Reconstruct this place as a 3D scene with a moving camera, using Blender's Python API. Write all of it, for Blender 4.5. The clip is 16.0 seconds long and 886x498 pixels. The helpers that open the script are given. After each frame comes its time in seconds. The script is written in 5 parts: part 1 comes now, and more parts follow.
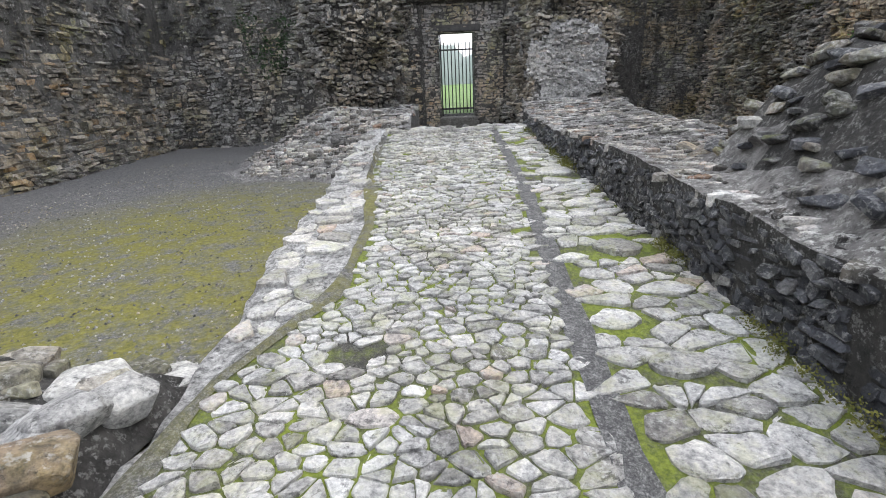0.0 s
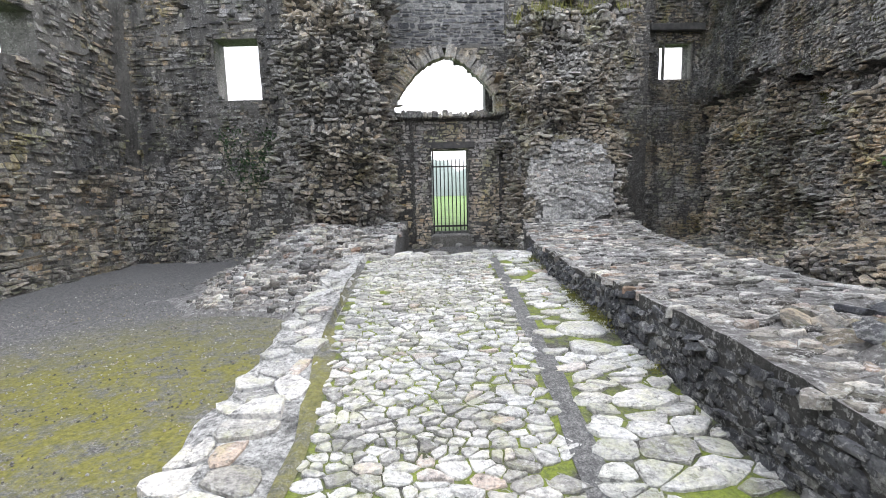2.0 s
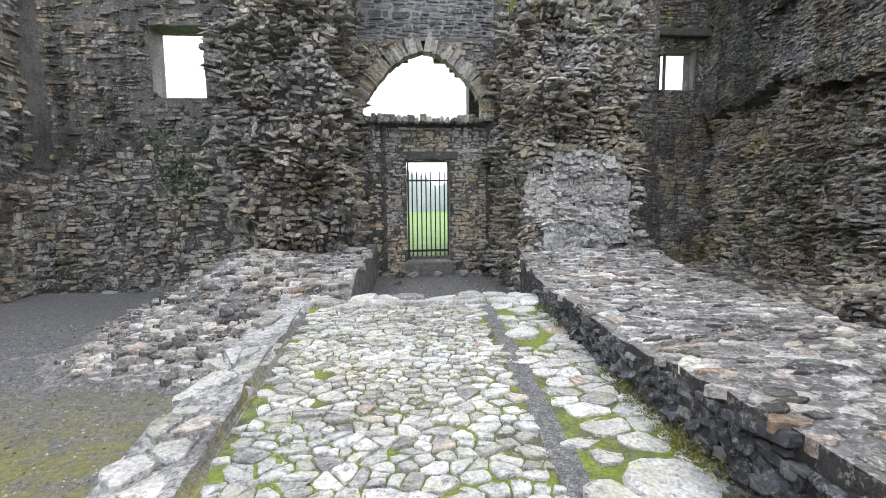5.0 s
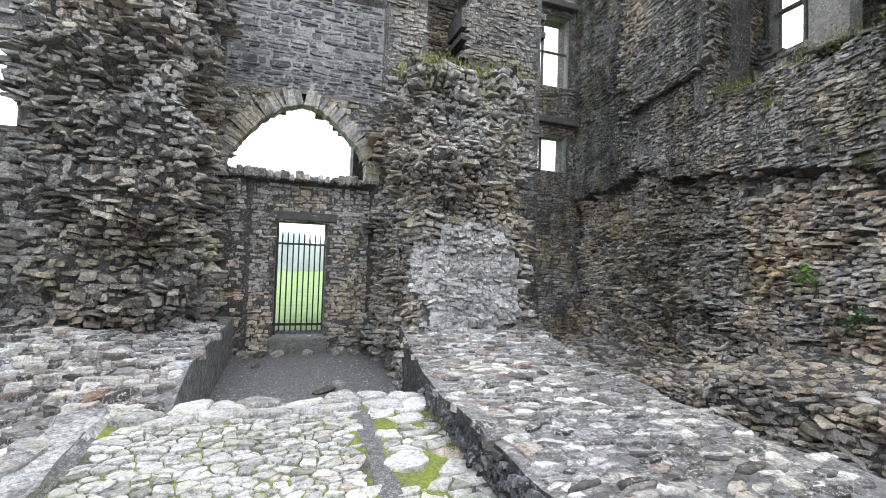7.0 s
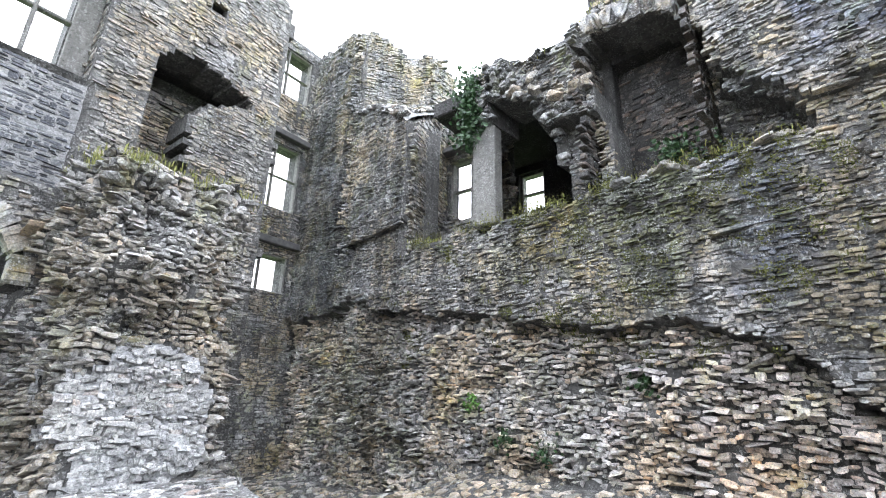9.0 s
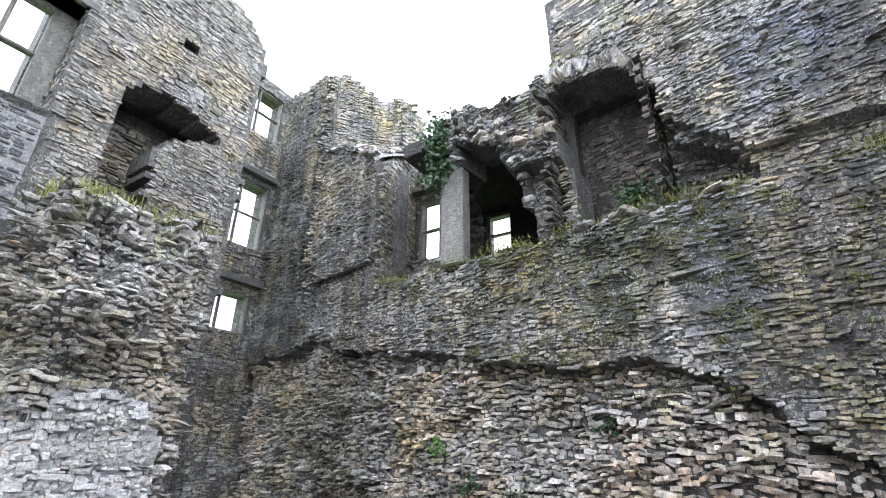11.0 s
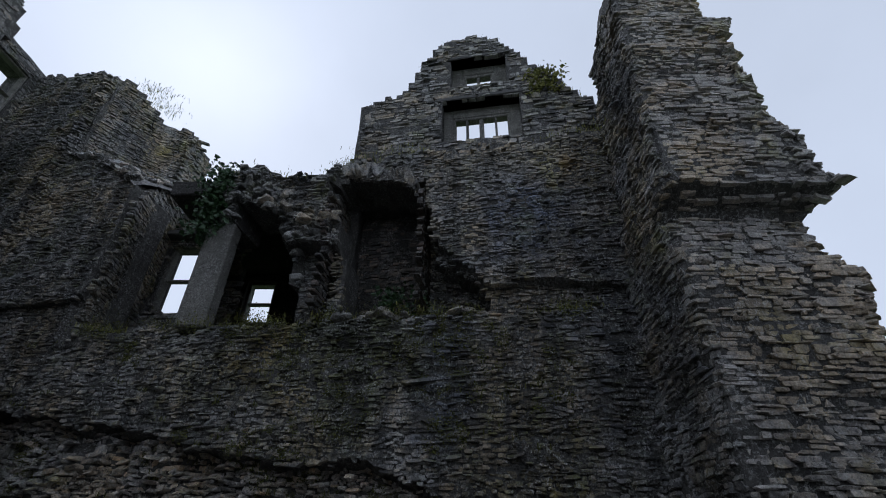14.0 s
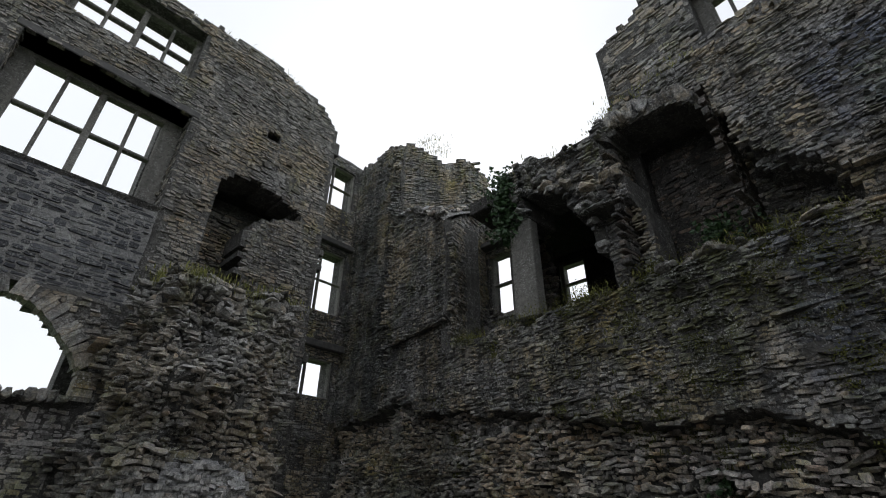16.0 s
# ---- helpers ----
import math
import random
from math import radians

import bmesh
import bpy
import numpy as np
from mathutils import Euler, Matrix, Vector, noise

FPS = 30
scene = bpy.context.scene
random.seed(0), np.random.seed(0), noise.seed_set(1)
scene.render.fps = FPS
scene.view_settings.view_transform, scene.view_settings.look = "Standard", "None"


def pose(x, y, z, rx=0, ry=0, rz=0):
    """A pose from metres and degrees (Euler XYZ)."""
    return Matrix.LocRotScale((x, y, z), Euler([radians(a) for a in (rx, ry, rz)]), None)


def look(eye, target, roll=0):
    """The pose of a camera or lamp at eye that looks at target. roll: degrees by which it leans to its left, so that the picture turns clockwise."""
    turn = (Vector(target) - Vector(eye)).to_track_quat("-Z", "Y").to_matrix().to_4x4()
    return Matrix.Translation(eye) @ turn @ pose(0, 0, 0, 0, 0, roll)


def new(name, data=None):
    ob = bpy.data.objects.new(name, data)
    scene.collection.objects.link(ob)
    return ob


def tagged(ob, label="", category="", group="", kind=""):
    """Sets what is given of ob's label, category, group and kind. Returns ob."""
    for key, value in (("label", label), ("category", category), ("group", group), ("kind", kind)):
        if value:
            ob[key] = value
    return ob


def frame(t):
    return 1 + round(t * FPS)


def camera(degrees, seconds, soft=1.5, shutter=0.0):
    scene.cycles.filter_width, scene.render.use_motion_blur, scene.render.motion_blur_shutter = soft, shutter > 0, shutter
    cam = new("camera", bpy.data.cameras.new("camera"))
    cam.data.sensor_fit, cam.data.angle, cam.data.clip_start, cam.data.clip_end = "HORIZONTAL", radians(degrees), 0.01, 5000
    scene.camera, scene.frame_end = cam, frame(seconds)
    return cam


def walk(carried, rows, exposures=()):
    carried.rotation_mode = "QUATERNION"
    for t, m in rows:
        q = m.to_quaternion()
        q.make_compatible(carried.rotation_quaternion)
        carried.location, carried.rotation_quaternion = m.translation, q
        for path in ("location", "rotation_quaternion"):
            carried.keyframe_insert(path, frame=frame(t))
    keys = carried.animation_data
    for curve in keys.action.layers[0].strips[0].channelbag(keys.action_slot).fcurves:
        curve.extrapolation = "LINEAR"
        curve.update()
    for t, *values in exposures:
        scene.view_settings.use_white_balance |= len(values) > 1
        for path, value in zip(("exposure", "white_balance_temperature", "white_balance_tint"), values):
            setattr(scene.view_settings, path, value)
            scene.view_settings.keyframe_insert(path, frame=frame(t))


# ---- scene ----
cam = camera(88.0, 16.0, soft=1.0)
METRES, EYE, TILT, LEAN, TURN = 5.3, 1.5, 0.0, 0.0, 0.0
ROWS = [
    (0.0, 0.0, 0.0, 0.0, -0.94, -20.42, 2.51),
    (0.5, 0.0013, 0.0666, 0.0075, -1.82, -15.43, 2.56),
    (1.0, 0.0086, 0.1521, 0.0228, -1.4, -10.59, 2.63),
    (1.5, 0.0097, 0.2354, 0.0225, -0.53, -8.03, 1.8),
    (2.0, 0.0143, 0.3087, 0.0273, -1.72, -7.46, 1.42),
    (2.5, 0.0231, 0.3683, 0.0335, -2.73, -7.69, 0.68),
    (3.0, 0.0213, 0.4157, 0.0304, -2.91, -7.84, -0.09),
    (3.5, 0.0174, 0.4795, 0.0372, -3.91, -5.99, 0.23),
    (4.0, 0.0241, 0.5496, 0.0349, -4.16, -5.81, 0.58),
    (6.5, 0.0422, 0.8102, 0.062, -7.37, -3.02, -0.82),
    (7.0, 0.0611, 0.8391, 0.0745, -19.11, 2.09, -1.85),
    (7.5, 0.0652, 0.8452, 0.0887, -32.2, 6.68, -1.45),
    (8.0, 0.068, 0.8335, 0.0932, -41.7, 10.31, -1.92),
    (8.5, 0.071, 0.8255, 0.0945, -49.04, 14.24, -1.76),
    (9.0, 0.0716, 0.8208, 0.0972, -53.32, 17.88, -1.21),
    (11.5, 0.0693, 0.8175, 0.0992, -60.23, 25.17, -0.44),
    (12.0, 0.0693, 0.7949, 0.1065, -68.28, 28.63, -1.2),
    (12.5, 0.0595, 0.785, 0.1085, -78.05, 32.12, -1.63),
    (13.0, 0.0594, 0.7833, 0.1125, -85.38, 33.92, -1.52),
    (13.5, 0.0636, 0.7843, 0.1119, -88.58, 34.01, -1.09),
    (14.0, 0.0685, 0.7884, 0.113, -88.61, 33.25, -0.81),
    (14.5, 0.0748, 0.8005, 0.1101, -81.5, 31.58, -0.92),
    (15.0, 0.0739, 0.8118, 0.1073, -70.23, 30.19, -0.35),
    (15.5, 0.0709, 0.8159, 0.1043, -57.91, 29.64, -0.63),
    (16.0, 0.0649, 0.8172, 0.1026, -47.29, 29.49, -0.15),
]
EXPOSURES = [
    (0.0, 1.55, 6600, 13), (1.5, 1.9, 6600, 13), (3.0, 1.98, 6600, 13), (6.5, 2.12, 6550, 13), (7.5, 2.5, 6400, 13), (8.5, 2.88, 6250, 13), (9.2, 2.95, 6250, 13), (11.3, 2.72, 6250, 13), (11.6, 2.4, 6250, 13), (12.0, 2.0, 6250, 12),
    (12.5, 0.62, 6150, 11), (13.0, -0.42, 5650, 10), (14.0, -0.25, 5800, 12), (14.5, 0.0, 6150, 11), (15.0, 0.16, 6400, 10), (16.0, 0.22, 6650, 10)]
walk(cam, [(t, pose(0, 0, EYE, TILT, LEAN, TURN) @ pose(METRES * x, METRES * y, METRES * z, 90 + pitch, roll, yaw)) for t, x, y, z, yaw, pitch, roll in ROWS], EXPOSURES)

# ---- light: rain-grey overcast sky with a broad weak sun ----
world = bpy.data.worlds.new("overcast")
scene.world = world
world.use_nodes = True
wn, wl = world.node_tree.nodes, world.node_tree.links
sky = wn.new("ShaderNodeTexSky")
sky.sky_type, sky.sun_disc, sky.sun_elevation, sky.sun_rotation = "NISHITA", False, radians(48), radians(50)
hue = wn.new("ShaderNodeHueSaturation")
hue.inputs["Saturation"].default_value = 0.3
wl.new(sky.outputs[0], hue.inputs["Color"])
cloud = wn.new("ShaderNodeMixRGB")
cloud.inputs["Fac"].default_value = 0.7
cloud.inputs["Color2"].default_value = (9.4, 10.0, 10.9, 1)
wl.new(hue.outputs[0], cloud.inputs["Color1"])
where = wn.new("ShaderNodeTexCoord")
puff = wn.new("ShaderNodeTexNoise")
puff.inputs["Scale"].default_value, puff.inputs["Detail"].default_value = 2.2, 5.0
wl.new(where.outputs["Generated"], puff.inputs["Vector"])
shade = wn.new("ShaderNodeMapRange")
shade.inputs["From Min"].default_value, shade.inputs["From Max"].default_value = 0.3, 0.7
shade.inputs["To Min"].default_value, shade.inputs["To Max"].default_value = 0.94, 1.06
wl.new(puff.outputs["Fac"], shade.inputs["Value"])
layer = wn.new("ShaderNodeMixRGB")
layer.blend_type, layer.inputs["Fac"].default_value = "MULTIPLY", 1.0
wl.new(cloud.outputs[0], layer.inputs["Color1"])
wl.new(shade.outputs[0], layer.inputs["Color2"])
wl.new(layer.outputs[0], wn["Background"].inputs["Color"])
wn["Background"].inputs["Strength"].default_value = 0.1
sun = new("sun", bpy.data.lights.new("sun", "SUN"))
sun.data.energy, sun.data.angle, sun.data.color = 0.6, radians(25), (1, 0.97, 0.92)
sun.matrix_world = look((20, 17, 29), (0, 0, 0))


# ---- materials ----
def ramp_node(nt, fac, stops):
    r = nt.nodes.new("ShaderNodeValToRGB")
    while len(r.color_ramp.elements) < len(stops):
        r.color_ramp.elements.new(0.5)
    for e, (p, c) in zip(r.color_ramp.elements, stops):
        e.position, e.color = p, (*c, 1)
    nt.links.new(fac, r.inputs[0])
    return r.outputs[0]


def noise_node(nt, scale, detail=6.0, rough=0.6, stretch=None):
    geo = nt.nodes.new("ShaderNodeNewGeometry")
    src = geo.outputs["Position"]
    if stretch:
        mp = nt.nodes.new("ShaderNodeMapping")
        mp.inputs["Scale"].default_value = stretch
        nt.links.new(src, mp.inputs["Vector"])
        src = mp.outputs[0]
    n = nt.nodes.new("ShaderNodeTexNoise")
    n.inputs["Scale"].default_value, n.inputs["Detail"].default_value, n.inputs["Roughness"].default_value = scale, detail, rough
    nt.links.new(src, n.inputs["Vector"])
    return n.outputs["Fac"]


def step_node(nt, fac, lo, hi):
    m = nt.nodes.new("ShaderNodeMapRange")
    m.inputs["From Min"].default_value, m.inputs["From Max"].default_value = lo, hi
    nt.links.new(fac, m.inputs["Value"])
    return m.outputs[0]


def times(nt, a, b):
    m = nt.nodes.new("ShaderNodeMath")
    m.operation = "MULTIPLY"
    nt.links.new(a, m.inputs[0])
    if isinstance(b, (int, float)):
        m.inputs[1].default_value = b
    else:
        nt.links.new(b, m.inputs[1])
    return m.outputs[0]


def mix_node(nt, fac, a, b, kind="MIX"):
    m = nt.nodes.new("ShaderNodeMixRGB")
    m.blend_type = kind
    for k, v in (("Fac", fac), ("Color1", a), ("Color2", b)):
        if isinstance(v, (int, float)):
            m.inputs[k].default_value = v
        elif isinstance(v, tuple):
            m.inputs[k].default_value = (*v, 1)
        else:
            nt.links.new(v, m.inputs[k])
    return m.outputs[0]


def upward(nt, lo, hi):
    geo = nt.nodes.new("ShaderNodeNewGeometry")
    sep = nt.nodes.new("ShaderNodeSeparateXYZ")
    nt.links.new(geo.outputs["Normal"], sep.inputs[0])
    return step_node(nt, sep.outputs["Z"], lo, hi)


def speckle(nt, col, white, dark):
    """Crusts of pale lichen and dark pits, a few centimetres across."""
    w = times(nt, step_node(nt, noise_node(nt, 27.0, 9.0, 0.75), 0.53, 0.58), step_node(nt, noise_node(nt, 2.6, 6.0, 0.7), 0.4, 0.58))
    d = times(nt, step_node(nt, noise_node(nt, 17.0, 9.0, 0.78, (1, 1, 1.6)), 0.54, 0.61), step_node(nt, noise_node(nt, 3.7, 5.0, 0.7), 0.36, 0.55))
    col = mix_node(nt, times(nt, d, dark), col, (0.022, 0.022, 0.021))
    return mix_node(nt, times(nt, w, white), col, (0.68, 0.68, 0.66))


def blotch(nt, at, size, edge=0.55):
    """An uneven patch round a place: one within, nought outside, its rim broken up."""
    geo = nt.nodes.new("ShaderNodeNewGeometry")
    off = nt.nodes.new("ShaderNodeVectorMath")
    off.operation = "SUBTRACT"
    off.inputs[1].default_value = at
    nt.links.new(geo.outputs["Position"], off.inputs[0])
    div = nt.nodes.new("ShaderNodeVectorMath")
    div.operation = "DIVIDE"
    div.inputs[1].default_value = size
    nt.links.new(off.outputs[0], div.inputs[0])
    ln = nt.nodes.new("ShaderNodeVectorMath")
    ln.operation = "LENGTH"
    nt.links.new(div.outputs[0], ln.inputs[0])
    add = nt.nodes.new("ShaderNodeMath")
    add.operation = "MULTIPLY_ADD"
    add.inputs[1].default_value = 2.4
    nt.links.new(noise_node(nt, 1.5, 8.0, 0.7, (1, 1, 0.4)), add.inputs[0])
    nt.links.new(ln.outputs["Value"], add.inputs[2])
    return step_node(nt, add.outputs[0], 2.2 + edge * 0.3, 2.2 - edge)


def begin(name):
    m = bpy.data.materials.new(name)
    m.use_nodes = True
    return m, m.node_tree, m.node_tree.nodes["Principled BSDF"]


def finish(nt, bsdf, colour, rough, bump_fac, bump, dist=0.02):
    nt.links.new(colour, bsdf.inputs["Base Color"])
    if isinstance(rough, (int, float)):
        bsdf.inputs["Roughness"].default_value = rough
    else:
        nt.links.new(rough, bsdf.inputs["Roughness"])
    b = nt.nodes.new("ShaderNodeBump")
    b.inputs["Strength"].default_value, b.inputs["Distance"].default_value = bump, dist
    nt.links.new(bump_fac, b.inputs["Height"])
    nt.links.new(b.outputs[0], bsdf.inputs["Normal"])


def stone_mat(name, stops, single=False, lichen=0.25, moss=0.2, streak=0.0, rough=0.75, stain=0.6, tint=0.6, moss_colour=(0.1, 0.115, 0.022), moss_scale=3.1, patches=(), even=0.0):
    """Weathered stone: every stone its own tint, pale lichen spots, moss on upward faces, dark damp stains."""
    m, nt, bsdf = begin(name)
    if single:
        rnd = nt.nodes.new("ShaderNodeObjectInfo").outputs["Random"]
    else:
        rnd = nt.nodes.new("ShaderNodeNewGeometry").outputs["Random Per Island"]
    col = ramp_node(nt, rnd, stops)
    if even:
        col = mix_node(nt, even, col, stops[len(stops) // 2][1])
    grain = mix_node(nt, 0.5, noise_node(nt, 42.0, 8.0, 0.7), noise_node(nt, 12.0, 9.0, 0.72))
    col = mix_node(nt, 0.75, col, ramp_node(nt, grain, [(0.39, (0.2, 0.2, 0.21)), (0.52, (1.05, 1.05, 1.05)), (0.62, (1.75, 1.74, 1.71))]), "MULTIPLY")
    damp = step_node(nt, noise_node(nt, 0.6, 8.0, 0.7, (1, 1, 0.45)), 0.46, 0.58)
    col = mix_node(nt, times(nt, damp, stain), col, mix_node(nt, 1.0, col, (0.27, 0.285, 0.325), "MULTIPLY"))
    warm = step_node(nt, noise_node(nt, 0.75, 8.0, 0.7), 0.46, 0.57)
    col = mix_node(nt, times(nt, warm, tint), col, mix_node(nt, 1.0, col, (1.2, 1.0, 0.7), "MULTIPLY"))
    algae = step_node(nt, noise_node(nt, 1.15, 7.0, 0.7, (1.3, 0.8, 0.7)), 0.53, 0.66)
    col = mix_node(nt, times(nt, algae, tint * 0.8), col, mix_node(nt, 1.0, col, (0.8, 0.85, 0.3), "MULTIPLY"))
    if streak:
        run = step_node(nt, noise_node(nt, 1.8, 5.0, 0.7, (1, 1, 0.06)), 0.48, 0.6)
        col = mix_node(nt, times(nt, run, streak), col, (0.03, 0.031, 0.033))
    for at, size, colour, amount in patches:
        col = mix_node(nt, times(nt, blotch(nt, at, size), amount), col, mix_node(nt, 1.0, col, colour, "MULTIPLY"))
    if lichen:
        spots = times(nt, step_node(nt, noise_node(nt, 14.0, 10.0, 0.76), 0.54, 0.6), step_node(nt, noise_node(nt, 1.3, 4.0, 0.6), 0.42, 0.62))
        col = mix_node(nt, times(nt, spots, lichen), col, (0.62, 0.63, 0.6))
    col = speckle(nt, col, 0.25 + lichen * 0.6, 0.75)
    if moss:
        green = times(nt, step_node(nt, noise_node(nt, moss_scale, 7.0, 0.7), 0.5, 0.62), upward(nt, -0.1, 0.75))
        col = mix_node(nt, times(nt, green, moss), col, moss_colour)
    wet = step_node(nt, noise_node(nt, 5.0, 5.0, 0.6), 0.3, 0.7)
    r = nt.nodes.new("ShaderNodeMapRange")
    r.inputs["To Min"].default_value, r.inputs["To Max"].default_value = rough - 0.2, rough + 0.12
    nt.links.new(wet, r.inputs["Value"])
    finish(nt, bsdf, col, r.outputs[0], mix_node(nt, 0.4, grain, noise_node(nt, 11.0, 7.0, 0.65)), 1.0, 0.05)
    return m


GREY = [(0.0, (0.083, 0.083, 0.085)), (0.3, (0.195, 0.189, 0.181)), (0.6, (0.319, 0.313, 0.295)), (0.93, (0.507, 0.496, 0.472)), (1.0, (0.366, 0.295, 0.212))]
BROWN = [(0.0, (0.106, 0.101, 0.094)), (0.3, (0.224, 0.21, 0.186)), (0.6, (0.342, 0.319, 0.277)), (0.85, (0.472, 0.443, 0.395)), (1.0, (0.389, 0.271, 0.153))]
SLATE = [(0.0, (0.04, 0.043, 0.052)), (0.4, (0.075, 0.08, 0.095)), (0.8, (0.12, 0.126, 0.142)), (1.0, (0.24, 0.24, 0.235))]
PALE = [(0.0, (0.3, 0.3, 0.288)), (0.4, (0.47, 0.465, 0.45)), (0.95, (0.62, 0.615, 0.6)), (1.0, (0.46, 0.38, 0.32))]
TOPS = [(0.0, (0.05, 0.048, 0.047)), (0.3, (0.17, 0.164, 0.157)), (0.55, (0.42, 0.41, 0.4)), (0.85, (0.78, 0.775, 0.76)), (1.0, (0.3, 0.2, 0.15))]
COBBLE = [(0.0, (0.26, 0.255, 0.245)), (0.2, (0.47, 0.465, 0.45)), (0.6, (0.62, 0.616, 0.6)), (0.93, (0.76, 0.756, 0.745)), (1.0, (0.5, 0.4, 0.34))]
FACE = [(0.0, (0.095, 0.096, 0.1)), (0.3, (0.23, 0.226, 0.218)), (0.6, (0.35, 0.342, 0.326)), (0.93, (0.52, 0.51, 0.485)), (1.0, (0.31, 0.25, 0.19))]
CORE = [(0.0, (0.13, 0.126, 0.122)), (0.3, (0.35, 0.33, 0.31)), (0.55, (0.51, 0.485, 0.455)), (0.85, (0.66, 0.625, 0.59)), (1.0, (0.44, 0.32, 0.2))]
GATE = [(0.0, (0.1, 0.098, 0.094)), (0.3, (0.23, 0.222, 0.208)), (0.6, (0.345, 0.333, 0.31)), (0.93, (0.55, 0.54, 0.515)), (1.0, (0.42, 0.33, 0.24))]
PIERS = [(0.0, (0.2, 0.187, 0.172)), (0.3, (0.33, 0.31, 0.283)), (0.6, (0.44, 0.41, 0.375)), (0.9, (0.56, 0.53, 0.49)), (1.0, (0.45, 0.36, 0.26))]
# soot plus the shade of the hearth recess, put into the colour
SOOT_SHADE = [(0.0, (0.025, 0.024, 0.023)), (0.4, (0.06, 0.055, 0.05)), (0.8, (0.11, 0.095, 0.085)), (1.0, (0.15, 0.11, 0.085))]
MATS = {}


def stone_pair(key, stops, **kw):
    MATS[key] = (stone_mat(key, stops, False, **kw), stone_mat(key + " single", stops, True, **kw))


stone_pair("grey rubble", GREY, lichen=0.5, moss=0.35, streak=0.25)
stone_pair("brown rubble", BROWN, lichen=0.5, moss=0.3)
stone_pair("limewashed stone", PALE, lichen=0.9, moss=0.0, stain=0.35, tint=0.1)
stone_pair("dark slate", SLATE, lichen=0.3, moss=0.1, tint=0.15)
stone_pair("damp wall", GREY, lichen=0.45, moss=0.6, streak=0.85, stain=0.8, tint=0.8)
stone_pair("pale cobble", COBBLE, lichen=0.9, moss=0.35, moss_colour=(0.24, 0.27, 0.05), moss_scale=6.0, stain=0.35, rough=0.55, tint=0.15)
FACING_STAINS = [((7.0, 2.0, 5.0), (1.5, 1.4, 3.4), (0.3, 0.32, 0.4), 0.8), ((7.1, 3.0, 7.2), (1.5, 0.9, 1.3), (0.62, 0.7, 0.95), 0.9), ((7.4, 4.3, 4.6), (1.6, 0.75, 2.2), (0.28, 0.32, 0.43), 0.95), ((7.6, 5.8, 4.6), (1.5, 0.9, 1.3), (0.42, 0.5, 0.26), 0.85), ((8.9, 15.6, 7.5), (1.5, 1.6, 6.0), (0.3, 0.32, 0.38), 0.9), ((7.6, 6.6, 4.6), (1.0, 2.6, 0.7), (0.95, 0.9, 0.42), 0.8), ((7.2, 1.6, 8.6), (1.0, 2.6, 0.9), (1.25, 1.1, 0.75), 0.7)]
stone_pair("damp facing", FACE, lichen=0.5, moss=0.7, streak=0.8, stain=0.8, tint=0.95, patches=FACING_STAINS, even=0.35)
# core patches: shade painted into the far corner, a paler area near y 4.4
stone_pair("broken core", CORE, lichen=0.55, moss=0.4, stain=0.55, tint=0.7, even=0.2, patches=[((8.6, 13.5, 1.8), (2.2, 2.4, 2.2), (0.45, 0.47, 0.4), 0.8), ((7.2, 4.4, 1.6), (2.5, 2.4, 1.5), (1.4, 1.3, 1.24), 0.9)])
stone_pair("gate rubble", GATE, lichen=0.6, moss=0.3, streak=0.1, stain=0.45, tint=0.6, even=0.3)
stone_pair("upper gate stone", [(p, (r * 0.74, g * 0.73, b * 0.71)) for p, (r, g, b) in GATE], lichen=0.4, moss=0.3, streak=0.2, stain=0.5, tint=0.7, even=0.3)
stone_pair("pier stone", PIERS, lichen=0.4, moss=0.35, stain=0.5, tint=0.7, even=0.4)
stone_pair("sooty shaded rubble", SOOT_SHADE, lichen=0.1, moss=0.0, stain=0.7, tint=0.5)
stone_pair("lichened top", TOPS, lichen=0.9, moss=0.15, stain=0.5, tint=0.3)


def mortar_mat(name, dark, light, streak=0.0, lichen=0.3, scale=7.0):
    m, nt, bsdf = begin(name)
    n = noise_node(nt, scale, 9.0, 0.7)
    col = ramp_node(nt, n, [(0.3, dark), (0.7, light)])
    damp = step_node(nt, noise_node(nt, 0.6, 5.0, 0.6, (1, 1, 0.4)), 0.4, 0.65)
    col = mix_node(nt, times(nt, damp, 0.55), col, mix_node(nt, 1.0, col, (0.4, 0.4, 0.42), "MULTIPLY"))
    if streak:
        run = step_node(nt, noise_node(nt, 1.8, 5.0, 0.7, (1, 1, 0.06)), 0.48, 0.6)
        col = mix_node(nt, times(nt, run, streak), col, (0.03, 0.031, 0.033))
    spots = step_node(nt, noise_node(nt, 13.0, 9.0, 0.72), 0.58, 0.64)
    col = mix_node(nt, times(nt, spots, lichen), col, (0.6, 0.6, 0.57))
    col = speckle(nt, col, 0.2 + lichen * 0.7, 0.8)
    finish(nt, bsdf, col, 0.85, mix_node(nt, 0.5, noise_node(nt, 24.0, 9.0, 0.7), noise_node(nt, 7.0, 9.0, 0.75)), 1.0, 0.08)
    return m


MORTAR = mortar_mat("rough mortar", (0.022, 0.0215, 0.0205), (0.15, 0.145, 0.135), 0.2, 0.3, 9.0)
CRUST = mortar_mat("lichened wall core", (0.08, 0.077, 0.075), (0.4, 0.39, 0.375), 0.0, 0.75, 10.0)
BED = mortar_mat("weathered bedding mortar", (0.03, 0.029, 0.027), (0.17, 0.163, 0.148), 0.4, 0.3, 9.0)
# near-black: soot in the hearths, and the shade inside the recesses painted in
SHADED_CORE = mortar_mat("sooted and shaded wall core", (0.012, 0.012, 0.011), (0.06, 0.055, 0.05), 0.0, 0.06, 7.0)
